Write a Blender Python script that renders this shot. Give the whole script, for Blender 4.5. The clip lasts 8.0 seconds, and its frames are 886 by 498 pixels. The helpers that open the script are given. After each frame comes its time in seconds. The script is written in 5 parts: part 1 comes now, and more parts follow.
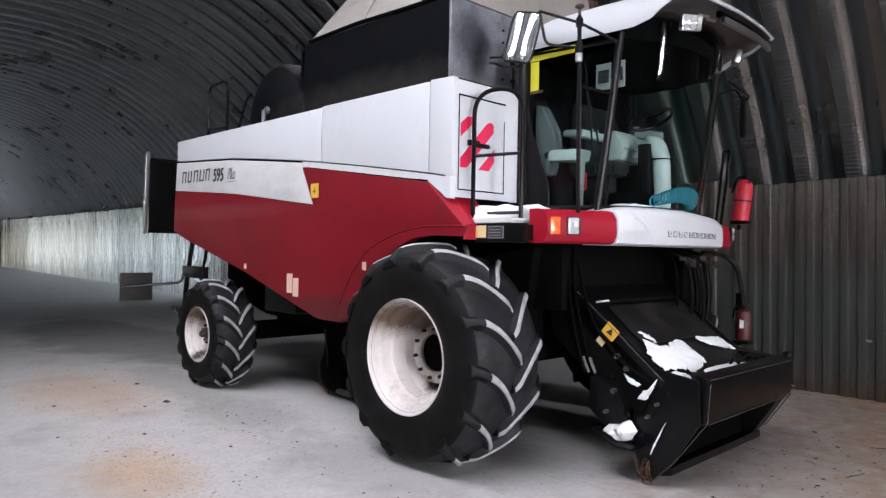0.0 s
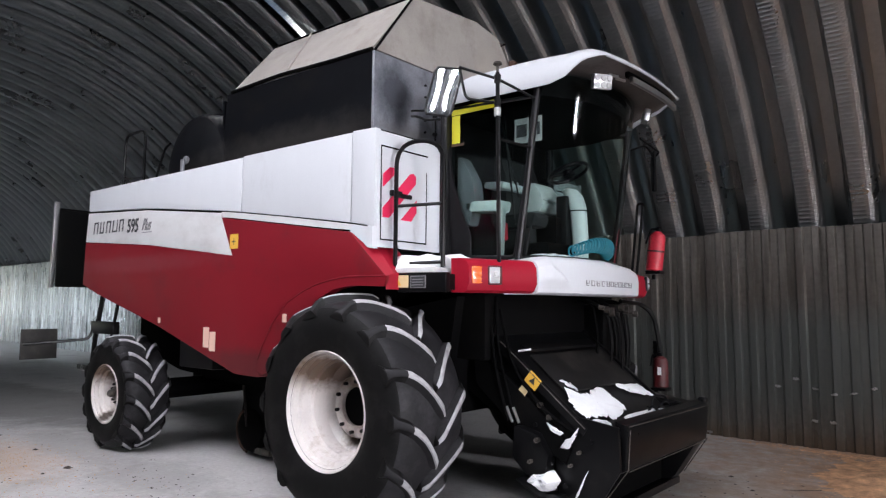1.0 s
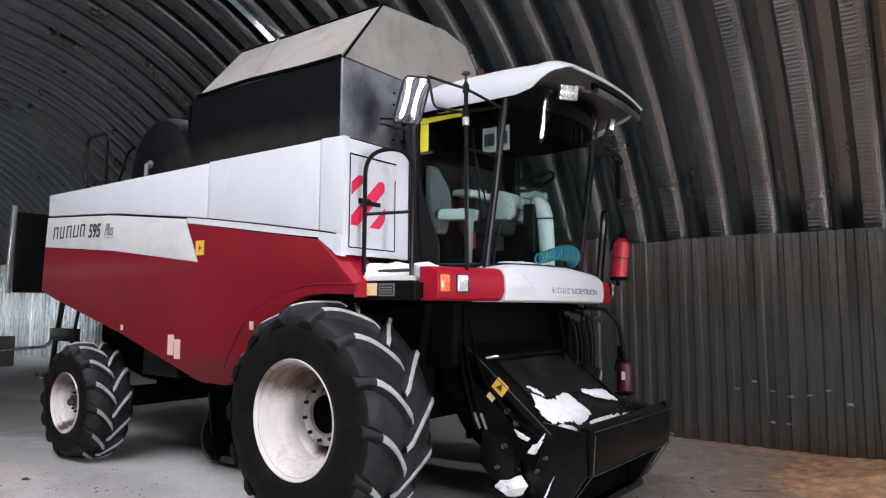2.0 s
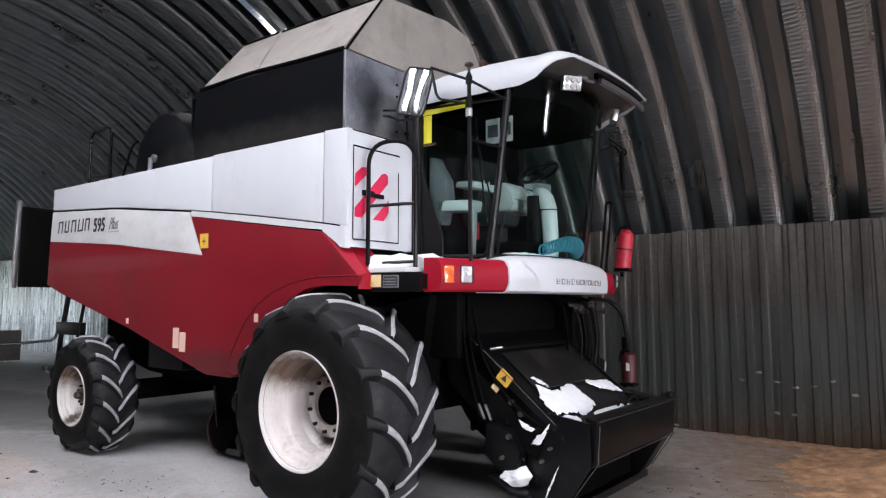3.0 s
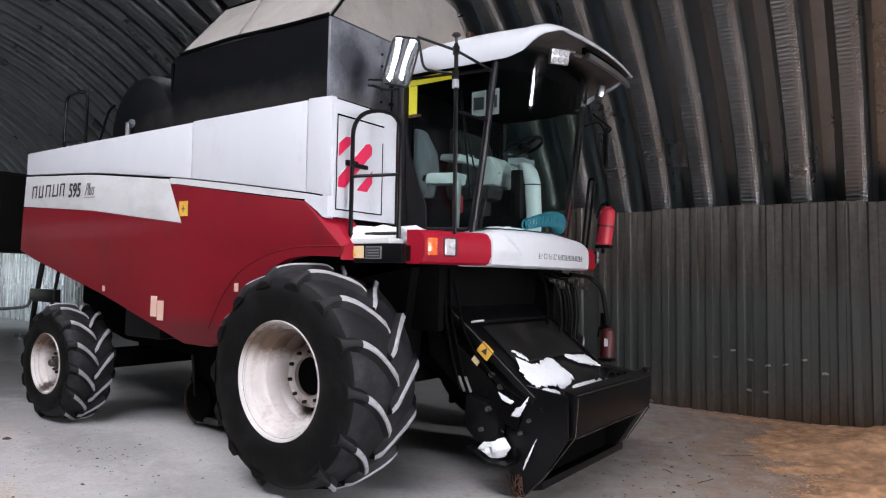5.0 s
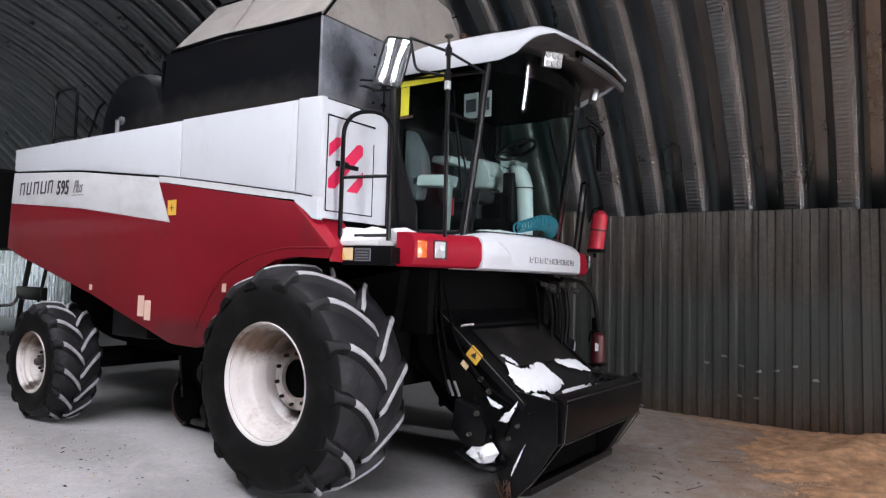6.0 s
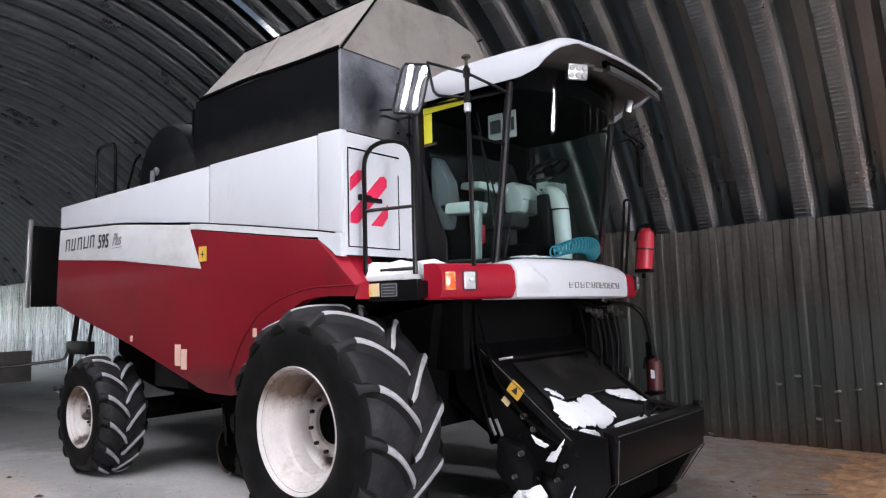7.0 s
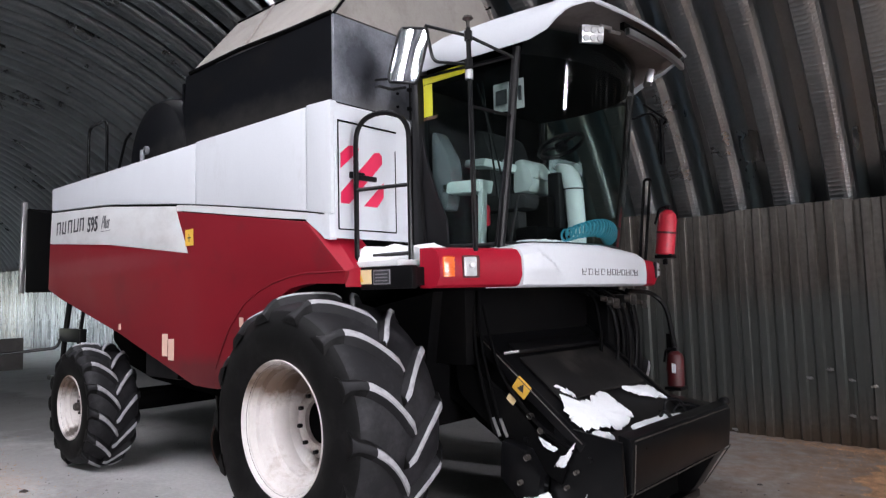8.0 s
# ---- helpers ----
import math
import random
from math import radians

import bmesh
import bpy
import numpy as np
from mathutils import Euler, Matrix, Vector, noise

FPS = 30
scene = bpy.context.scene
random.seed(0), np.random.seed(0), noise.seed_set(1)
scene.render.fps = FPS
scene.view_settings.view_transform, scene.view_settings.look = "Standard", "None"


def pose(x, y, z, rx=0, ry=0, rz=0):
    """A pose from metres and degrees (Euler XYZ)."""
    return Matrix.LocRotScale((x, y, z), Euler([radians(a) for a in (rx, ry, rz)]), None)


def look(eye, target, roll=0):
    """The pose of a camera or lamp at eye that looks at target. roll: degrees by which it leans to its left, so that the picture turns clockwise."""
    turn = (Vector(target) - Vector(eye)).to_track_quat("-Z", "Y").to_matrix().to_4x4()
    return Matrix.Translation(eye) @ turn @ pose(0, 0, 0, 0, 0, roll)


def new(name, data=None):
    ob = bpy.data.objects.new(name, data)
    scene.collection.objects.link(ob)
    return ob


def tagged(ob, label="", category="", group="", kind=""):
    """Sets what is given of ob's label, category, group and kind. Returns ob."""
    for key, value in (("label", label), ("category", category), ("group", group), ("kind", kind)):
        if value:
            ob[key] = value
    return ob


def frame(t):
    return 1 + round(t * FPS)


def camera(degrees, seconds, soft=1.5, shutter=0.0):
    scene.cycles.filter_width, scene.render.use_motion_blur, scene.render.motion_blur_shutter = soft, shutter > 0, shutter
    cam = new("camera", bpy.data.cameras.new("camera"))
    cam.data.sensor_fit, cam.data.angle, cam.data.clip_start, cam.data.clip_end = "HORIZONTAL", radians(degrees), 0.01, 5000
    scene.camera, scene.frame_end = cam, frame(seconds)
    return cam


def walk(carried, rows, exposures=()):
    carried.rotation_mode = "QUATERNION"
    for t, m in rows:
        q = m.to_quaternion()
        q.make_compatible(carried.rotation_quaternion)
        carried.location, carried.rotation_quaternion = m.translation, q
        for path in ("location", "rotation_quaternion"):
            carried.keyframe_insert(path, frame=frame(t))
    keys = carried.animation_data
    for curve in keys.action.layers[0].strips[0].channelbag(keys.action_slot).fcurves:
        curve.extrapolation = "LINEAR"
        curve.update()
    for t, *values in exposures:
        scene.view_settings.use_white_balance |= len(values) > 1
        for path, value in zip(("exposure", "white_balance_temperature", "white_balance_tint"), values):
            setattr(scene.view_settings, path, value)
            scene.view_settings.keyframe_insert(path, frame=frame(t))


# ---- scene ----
cam = camera(66.2, 8.0, soft=1.2, shutter=0.25)
PATH = [
    (0, (3.894, -5.184, 1.659), (2.456, -3.793, 1.662), 1.0),
    (0.5, (3.916, -5.117, 1.626), (2.552, -3.659, 1.741), 0.5),
    (1, (3.918, -5.139, 1.628), (2.636, -3.612, 1.793), 0.5),
    (1.5, (3.929, -5.184, 1.671), (2.713, -3.605, 1.836), 0.1),
    (2.8, (3.933, -5.167, 1.658), (2.732, -3.578, 1.839), 0.5),
    (3, (3.932, -5.178, 1.65), (2.718, -3.597, 1.804), 0.1),
    (3.5, (3.921, -5.181, 1.645), (2.705, -3.598, 1.768), 0.5),
    (4, (3.907, -5.174, 1.641), (2.686, -3.594, 1.765), 1.2),
    (4.5, (3.924, -5.174, 1.647), (2.71, -3.588, 1.754), 0.7),
    (4.7, (3.891, -5.188, 1.621), (2.714, -3.575, 1.726), 1.0),
    (5.8, (3.917, -5.148, 1.645), (2.76, -3.517, 1.675), 1.0),
    (6, (3.896, -5.131, 1.642), (2.743, -3.499, 1.729), 1.8),
    (6.5, (3.891, -5.009, 1.647), (2.658, -3.446, 1.828), -0.2),
    (7, (3.899, -4.797, 1.65), (2.615, -3.274, 1.829), -1.5),
    (7.5, (3.799, -4.547, 1.634), (2.498, -3.029, 1.689), -2.4),
    (8, (3.706, -4.373, 1.672), (2.378, -2.885, 1.809), -1.3),
]
walk(cam, [(t, look(eye, target, roll)) for t, eye, target, roll in PATH], exposures=[(0.0, 0.0), (8.0, 0.0)])

# ---- world and light: an overcast winter day that comes in through roof strip and openings, with added fill lamps ----
world = bpy.data.worlds.new("sky")
scene.world = world
world.use_nodes = True
wn = world.node_tree.nodes
sky = wn.new("ShaderNodeTexSky")
sky.sky_type, sky.sun_disc = "NISHITA", False
sky.sun_elevation, sky.sun_rotation = radians(32), radians(120)
world.node_tree.links.new(sky.outputs[0], wn["Background"].inputs[0])
wn["Background"].inputs[1].default_value = 0.15
sun = new("sun", bpy.data.lights.new("sun", "SUN"))
sun.data.energy, sun.data.angle, sun.data.color = 3.0, radians(12), (1.0, 0.96, 0.9)
sun.matrix_world = look((30, -20, 30), (0, 0, 0))


def area_lamp(name, eye, target, w, h, watts, color, spread=180):
    ob = new(name, bpy.data.lights.new(name, "AREA"))
    ob.data.shape, ob.data.size, ob.data.size_y = "RECTANGLE", w, h
    ob.data.energy, ob.data.color, ob.data.spread = watts, color, radians(spread)
    ob.matrix_world = look(eye, target)
    return ob


# translucent roof strip over the camera's side, a slit in the near end, a roof panel and the open far end
for k in range(10):
    area_lamp("roof_strip_light", (-5.44 + 1.15 * k, -4.75, 6.0), (-5.44 + 1.15 * k, -1.9, 0.4), 0.34, 1.4, 27, (0.92, 0.915, 1.0), 100)
area_lamp("door_gap_light", (12.85, 2.5, 4.5), (2.2, 2.0, 0.2), 0.6, 1.5, 190, (0.925, 0.915, 1.0), 90)
# added fill from an unseen doorway, for the machine's front and the rib edges
area_lamp("front_fill_light", (12.85, -6.5, 1.6), (-0.5, -1.3, 2.0), 2.6, 3.0, 185, (0.925, 0.92, 1.0), 64)
# added fill under the crown, where the roof has no panel
area_lamp("crown_fill_light", (0.2, -2.4, 6.6), (-0.8, 2.6, 3.0), 1.6, 0.9, 60, (0.925, 0.92, 1.0), 120)
area_lamp("roof_panel_light", (-4.13, 0.4, 6.15), (-4.13, -0.9, 2.5), 0.18, 3.0, 70, (0.95, 0.95, 1.0))
area_lamp("far_doorway_light", (-52.2, -0.5, 2.6), (0, -2.2, 2.2), 8.6, 4.6, 70, (0.93, 0.95, 1.0))
# added low beam that brightens the far fence through an unseen opening
area_lamp("far_fence_fill_light", (-29.5, -8.75, 1.45), (-29.5, 4.6, 1.3), 26.0, 2.0, 520, (0.88, 0.95, 1.0), 10)

# ---- materials ----
def mat(name, color, rough=0.6, metal=0.0, var=0.25, scale=3.0, fine=60.0, bump=0.15, dirt=None, dirt_amount=0.0, dirt_scale=1.5, coat=0.0, spread=0.0, spec=0.5, stretch=(1, 1, 1)):
    """A surface: base colour, two scales of variation, stains of a second colour, fine relief."""
    m = bpy.data.materials.new(name)
    m.use_nodes = True
    n, l = m.node_tree.nodes, m.node_tree.links
    b = n["Principled BSDF"]
    geo = n.new("ShaderNodeTexCoord")
    big = n.new("ShaderNodeTexNoise")
    big.inputs["Scale"].default_value, big.inputs["Detail"].default_value, big.inputs["Roughness"].default_value = scale, 6, 0.65
    small = n.new("ShaderNodeTexNoise")
    small.inputs["Scale"].default_value, small.inputs["Detail"].default_value = fine, 3
    warp = n.new("ShaderNodeMapping")
    warp.inputs["Scale"].default_value = stretch
    l.new(geo.outputs["Object"], warp.inputs["Vector"])
    l.new(warp.outputs[0], big.inputs["Vector"])
    l.new(geo.outputs["Object"], small.inputs["Vector"])
    add = n.new("ShaderNodeMath")
    add.operation = "MULTIPLY_ADD"
    add.inputs[1].default_value = 0.35
    l.new(small.outputs["Fac"], add.inputs[0])
    l.new(big.outputs["Fac"], add.inputs[2])
    ramp = n.new("ShaderNodeMapRange")
    ramp.inputs["From Min"].default_value, ramp.inputs["From Max"].default_value = 0.35, 1.0
    ramp.inputs["To Min"].default_value, ramp.inputs["To Max"].default_value = 1 - var, 1 + var
    l.new(add.outputs[0], ramp.inputs["Value"])
    mul = n.new("ShaderNodeMix")
    mul.data_type, mul.blend_type = "RGBA", "MULTIPLY"
    mul.inputs["Factor"].default_value = 1.0
    mul.inputs["A"].default_value = (*color, 1)
    l.new(ramp.outputs[0], mul.inputs["B"])
    out = mul.outputs["Result"]
    if spread:
        info = n.new("ShaderNodeObjectInfo")
        mr = n.new("ShaderNodeMapRange")
        mr.inputs["To Min"].default_value, mr.inputs["To Max"].default_value = 1 - spread, 1 + spread
        l.new(info.outputs["Random"], mr.inputs["Value"])
        mx = n.new("ShaderNodeMix")
        mx.data_type, mx.blend_type = "RGBA", "MULTIPLY"
        mx.inputs["Factor"].default_value = 1.0
        l.new(out, mx.inputs["A"])
        l.new(mr.outputs[0], mx.inputs["B"])
        out = mx.outputs["Result"]
    if dirt:
        d = n.new("ShaderNodeTexNoise")
        d.inputs["Scale"].default_value, d.inputs["Detail"].default_value, d.inputs["Roughness"].default_value = dirt_scale, 8, 0.7
        l.new(warp.outputs[0], d.inputs["Vector"])
        dr = n.new("ShaderNodeMapRange")
        dr.inputs["From Min"].default_value, dr.inputs["From Max"].default_value = 0.62 - 0.3 * dirt_amount, 0.72
        dr.inputs["To Max"].default_value = min(1.0, 0.5 + dirt_amount)
        l.new(d.outputs["Fac"], dr.inputs["Value"])
        dm = n.new("ShaderNodeMix")
        dm.data_type = "RGBA"
        dm.inputs["B"].default_value = (*dirt, 1)
        l.new(dr.outputs[0], dm.inputs["Factor"])
        l.new(out, dm.inputs["A"])
        out = dm.outputs["Result"]
    l.new(out, b.inputs["Base Color"])
    rr = n.new("ShaderNodeMapRange")
    rr.inputs["To Min"].default_value, rr.inputs["To Max"].default_value = max(0.03, rough - 0.12), min(1, rough + 0.12)
    l.new(big.outputs["Fac"], rr.inputs["Value"])
    l.new(rr.outputs[0], b.inputs["Roughness"])
    b.inputs["Metallic"].default_value = metal
    b.inputs["Specular IOR Level"].default_value = spec
    b.inputs["Coat Weight"].default_value = coat
    if bump:
        bp = n.new("ShaderNodeBump")
        bp.inputs["Strength"].default_value, bp.inputs["Distance"].default_value = bump, 0.01
        l.new(add.outputs[0], bp.inputs["Height"])
        l.new(bp.outputs[0], b.inputs["Normal"])
    return m


def glass(name, tint, rough=0.0, ior=1.42):
    m = bpy.data.materials.new(name)
    m.use_nodes = True
    n, l = m.node_tree.nodes, m.node_tree.links
    clear, gloss, mixer = n.new("ShaderNodeBsdfTransparent"), n.new("ShaderNodeBsdfGlossy"), n.new("ShaderNodeMixShader")
    fr = n.new("ShaderNodeFresnel")
    fr.inputs["IOR"].default_value = ior
    clear.inputs["Color"].default_value = (*tint, 1)
    gloss.inputs["Roughness"].default_value = rough
    l.new(fr.outputs[0], mixer.inputs[0])
    l.new(clear.outputs[0], mixer.inputs[1])
    l.new(gloss.outputs[0], mixer.inputs[2])
    l.new(mixer.outputs[0], n["Material Output"].inputs[0])
    return m


WHITE = mat("white_paint", (0.6, 0.615, 0.645), 0.4, var=0.07, scale=1.2, bump=0.015, dirt=(0.48, 0.48, 0.485), dirt_amount=0.12, dirt_scale=2.0, stretch=(1, 1, 0.4), spec=0.4)
WHITE_DUSTY = mat("dusty_white_paint", (0.6, 0.6, 0.6), 0.6, var=0.08, scale=1.4, bump=0.02, dirt=(0.42, 0.4, 0.395), dirt_amount=0.4, dirt_scale=1.4, stretch=(0.5, 1, 1))
RED = mat("red_paint", (0.18, 0.0055, 0.013), 0.48, var=0.15, scale=1.0, bump=0.02, dirt=(0.12, 0.014, 0.018), dirt_amount=0.25, dirt_scale=1.5, spec=0.25)
RED_BRIGHT = mat("bright_red_plastic", (0.29, 0.006, 0.02), 0.5, var=0.12, bump=0.02, spec=0.2)
PINK = mat("red_reflective_tape", (0.75, 0.02, 0.09), 0.5, var=0.05, bump=0.02)
BLACK = mat("black_paint", (0.004, 0.004, 0.0045), 0.32, var=0.4, bump=0.06, dirt=(0.014, 0.012, 0.011), dirt_amount=0.22, dirt_scale=4, spec=0.2)
BLACK_MATT = mat("black_iron", (0.003, 0.003, 0.0032), 0.8, var=0.4, bump=0.1, dirt=(0.008, 0.007, 0.006), dirt_amount=0.3, spec=0.04)
PLASTIC = mat("black_plastic", (0.005, 0.005, 0.006), 0.38, var=0.2, bump=0.03, spec=0.25)
GAP = mat("dark_gap", (0.003, 0.003, 0.003), 0.9, var=0.1, bump=0, spec=0.02)
RUBBER = mat("tyre_rubber", (0.0035, 0.0033, 0.0034), 0.6, var=0.35, scale=4, bump=0.2, dirt=(0.013, 0.012, 0.012), dirt_amount=0.4, dirt_scale=5, spec=0.14)
TREAD = mat("dusty_tread_rubber", (0.011, 0.0105, 0.012), 0.6, var=0.4, scale=5, bump=0.2, dirt=(0.034, 0.032, 0.036), dirt_amount=0.45, dirt_scale=4, spec=0.25)
# lug tops: dusty wear, with their bright highlight painted into the grey
LUG_TOP = mat("worn_highlit_rubber", (0.36, 0.355, 0.37), 0.5, var=0.4, scale=9, bump=0.2, dirt=(0.12, 0.12, 0.12), dirt_amount=0.4, dirt_scale=8)
RIM = mat("cream_rim_paint", (0.68, 0.64, 0.62), 0.4, var=0.1, scale=5, bump=0.04, dirt=(0.34, 0.26, 0.2), dirt_amount=0.34, dirt_scale=4.5)
STEEL = mat("grey_steel_sheet", (0.29, 0.3, 0.335), 0.4, metal=0.4, var=0.4, scale=2.6, bump=0.04, dirt=(0.1, 0.1, 0.105), dirt_amount=0.5, dirt_scale=2.4)
TANKBLACK = mat("black_tank_steel", (0.004, 0.0045, 0.006), 0.5, var=0.4, scale=3, bump=0.06, dirt=(0.0085, 0.0075, 0.007), dirt_amount=0.35, dirt_scale=1.7, spec=0.06, stretch=(1, 1, 2))
CANVAS = mat("tan_plywood_sheet", (0.36, 0.33, 0.3), 0.75, var=0.16, scale=3, bump=0.12, dirt=(0.22, 0.19, 0.16), dirt_amount=0.4, dirt_scale=1.6)
COVER = mat("dusty_black_cover", (0.009, 0.0085, 0.0085), 0.5, var=0.5, scale=4, bump=0.06, dirt=(0.05, 0.044, 0.04), dirt_amount=0.35, dirt_scale=2.2, spec=0.3)
CHROME = mat("mirror_chrome", (0.6, 0.61, 0.63), 0.0, metal=1.0, var=0.05, bump=0)
BRIGHT_METAL = mat("bright_metal", (0.6, 0.6, 0.6), 0.35, metal=1.0, var=0.2, bump=0.05)
SEATCLOTH = mat("grey_upholstery", (0.1, 0.115, 0.125), 0.8, var=0.2, bump=0.1)
DARKCLOTH = mat("dark_upholstery", (0.01, 0.011, 0.012), 0.85, var=0.3, bump=0.1)
MINT = mat("pale_cab_plastic", (0.55, 0.64, 0.62), 0.45, var=0.15, bump=0.03)
TEAL = mat("teal_hose_plastic", (0.03, 0.24, 0.32), 0.35, var=0.1, bump=0.02)
YELLOW = mat("yellow_tape", (0.66, 0.62, 0.03), 0.5, var=0.08, bump=0.02)
AMBER = mat("amber_lens", (0.75, 0.13, 0.02), 0.2, var=0.4, scale=16, fine=90, bump=0.2, coat=0.4)
LENS = mat("clear_lens", (0.45, 0.45, 0.45), 0.12, var=0.25, scale=20, bump=0.1, coat=0.5)
STICKER_Y = mat("yellow_sticker", (0.72, 0.42, 0.06), 0.5, var=0.08, bump=0)
STICKER_P = mat("pale_sticker", (0.7, 0.45, 0.36), 0.5, var=0.08, bump=0)
STICKER_T = mat("tan_sticker", (0.72, 0.55, 0.3), 0.5, var=0.08, bump=0)
INK = mat("dark_lettering", (0.03, 0.03, 0.035), 0.5, var=0.1, bump=0)
GREYINK = mat("grey_lettering", (0.2, 0.2, 0.21), 0.5, var=0.1, bump=0)
SNOW = mat("old_snow", (0.82, 0.83, 0.85), 0.85, var=0.06, scale=8, bump=0.5)
EXT_RED = mat("extinguisher_red", (0.52, 0.018, 0.04), 0.5, var=0.25, scale=9, bump=0.01, coat=0.1)
# lower extinguisher's shade painted in as dark red; also for housing and straps
SHADED_RED = mat("dark_shaded_red", (0.07, 0.006, 0.008), 0.5, var=0.3, bump=0.05, dirt=(0.015, 0.012, 0.011), dirt_amount=0.4, dirt_scale=8)
VISOR = mat("grimy_visor_plastic", (0.12, 0.11, 0.105), 0.6, var=0.3, scale=4, bump=0.08, dirt=(0.06, 0.05, 0.045), dirt_amount=0.4, dirt_scale=5)
RUST = mat("rusty_iron", (0.09, 0.045, 0.028), 0.85, var=0.5, scale=14, bump=0.3, dirt=(0.03, 0.02, 0.016), dirt_amount=0.5, dirt_scale=10)
WORN = mat("worn_metal", (0.07, 0.062, 0.055), 0.45, metal=0.3, var=0.7, scale=14, bump=0.1, dirt=(0.006, 0.006, 0.006), dirt_amount=0.6, dirt_scale=9)
BOARD = mat("grimy_board", (0.016, 0.015, 0.014), 0.6, var=0.4, scale=4, bump=0.08, dirt=(0.05, 0.045, 0.04), dirt_amount=0.4, dirt_scale=6)
GALV = mat("galvanised_arch", (0.38, 0.395, 0.4), 0.3, metal=0.97, var=0.25, scale=0.8, fine=25, bump=0)
FENCE = mat("galvanised_sheet", (0.18, 0.165, 0.147), 0.36, metal=0.6, var=0.65, scale=2.2, fine=18, bump=0.03, dirt=(0.085, 0.075, 0.065), dirt_amount=0.5, dirt_scale=1.3, spread=0.2, stretch=(2.5, 1, 0.22))
FENCE_NEW = mat("bare_galvanised_sheet", (0.55, 0.58, 0.61), 0.28, metal=0.8, var=0.6, scale=2.0, fine=18, bump=0.05, dirt=(0.25, 0.25, 0.25), dirt_amount=0.4, dirt_scale=1.6, spread=0.15, stretch=(2.5, 1, 0.3))
CONCRETE = mat("dusty_concrete", (0.49, 0.48, 0.475), 0.85, var=0.35, scale=0.9, fine=26, bump=0.35, dirt=(0.29, 0.275, 0.265), dirt_amount=0.45, dirt_scale=0.9)
SAWDUST = mat("brown_chaff", (0.55, 0.31, 0.17), 0.95, var=0.8, scale=7, fine=140, bump=1.0, dirt=(0.24, 0.125, 0.06), dirt_amount=0.35, dirt_scale=3)
GRAIN = mat("spilled_grain", (0.5, 0.3, 0.14), 0.9, var=0.3, bump=0.4)
CLOD = mat("dark_clods", (0.06, 0.05, 0.045), 0.95, var=0.4, bump=0.5)


def add_stain(m, center, radii, color, strength, grain):
    """A smear in a thing's own coordinates, with a ragged edge."""
    n, l = m.node_tree.nodes, m.node_tree.links
    b = n["Principled BSDF"]
    old = b.inputs["Base Color"].links[0].from_socket
    tc, mp, ln = n.new("ShaderNodeTexCoord"), n.new("ShaderNodeMapping"), n.new("ShaderNodeVectorMath")
    mp.vector_type = "TEXTURE"
    mp.inputs["Location"].default_value, mp.inputs["Scale"].default_value = center, radii
    ln.operation = "LENGTH"
    l.new(tc.outputs["Object"], mp.inputs["Vector"])
    l.new(mp.outputs[0], ln.inputs[0])
    nz = n.new("ShaderNodeTexNoise")
    nz.inputs["Scale"].default_value, nz.inputs["Detail"].default_value, nz.inputs["Roughness"].default_value = grain, 8, 0.7
    l.new(tc.outputs["Object"], nz.inputs["Vector"])
    am, mr, mx = n.new("ShaderNodeMath"), n.new("ShaderNodeMapRange"), n.new("ShaderNodeMix")
    am.operation = "MULTIPLY_ADD"
    am.inputs[1].default_value = 1.2
    l.new(nz.outputs["Fac"], am.inputs[0])
    l.new(ln.outputs["Value"], am.inputs[2])
    mr.inputs["From Min"].default_value, mr.inputs["From Max"].default_value = 1.75, 1.1
    mr.inputs["To Max"].default_value = strength
    l.new(am.outputs[0], mr.inputs["Value"])
    mx.data_type = "RGBA"
    mx.inputs["B"].default_value = (*color, 1)
    l.new(mr.outputs[0], mx.inputs["Factor"])
    l.new(old, mx.inputs["A"])
    l.new(mx.outputs["Result"], b.inputs["Base Color"])


# dust along the tank wall, a dark blue cloud and a paler band on the tank front
add_stain(TANKBLACK, (-1.3, -1.2, 3.06), (1.7, 1.0, 0.3), (0.036, 0.033, 0.031), 0.6, 5)
add_stain(STEEL, (-0.17, -0.95, 3.5), (1.0, 0.24, 0.26), (0.025, 0.03, 0.042), 0.75, 4)
add_stain(STEEL, (-0.17, -0.7, 3.1), (1.0, 0.4, 0.14), (0.2, 0.19, 0.18), 0.6, 6)
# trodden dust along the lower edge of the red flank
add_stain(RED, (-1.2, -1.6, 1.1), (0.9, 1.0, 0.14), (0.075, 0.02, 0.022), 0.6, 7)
add_stain(RED, (-3.6, -1.6, 2.05), (1.8, 1.0, 0.1), (0.2, 0.035, 0.045), 0.5, 9)
add_stain(CANVAS, (-0.17, 0.5, 4.0), (1.0, 0.35, 0.3), (0.42, 0.38, 0.33), 0.6, 6)
# brown dirt with the upper hollow's shade painted in, and dark stain in the rims; a band of blue-grey grime on the
# fence sheets; dust at their foot
add_stain(RIM, (-0.15, 0, 0.27), (0.34, 2.0, 0.19), (0.1, 0.055, 0.03), 0.95, 9)
add_stain(RIM, (0.03, 0, -0.02), (0.2, 2.0, 0.22), (0.16, 0.1, 0.065), 0.75, 10)
add_stain(RIM, (-0.06, 0, -0.26), (0.1, 2.0, 0.07), (0.06, 0.04, 0.03), 0.95, 12)
add_stain(FENCE, (0.5, 0, 1.0), (30, 30, 0.75), (0.135, 0.152, 0.146), 0.75, 1.5)
add_stain(FENCE, (0.5, 0, 0.0), (30, 30, 0.2), (0.15, 0.11, 0.075), 0.6, 5)


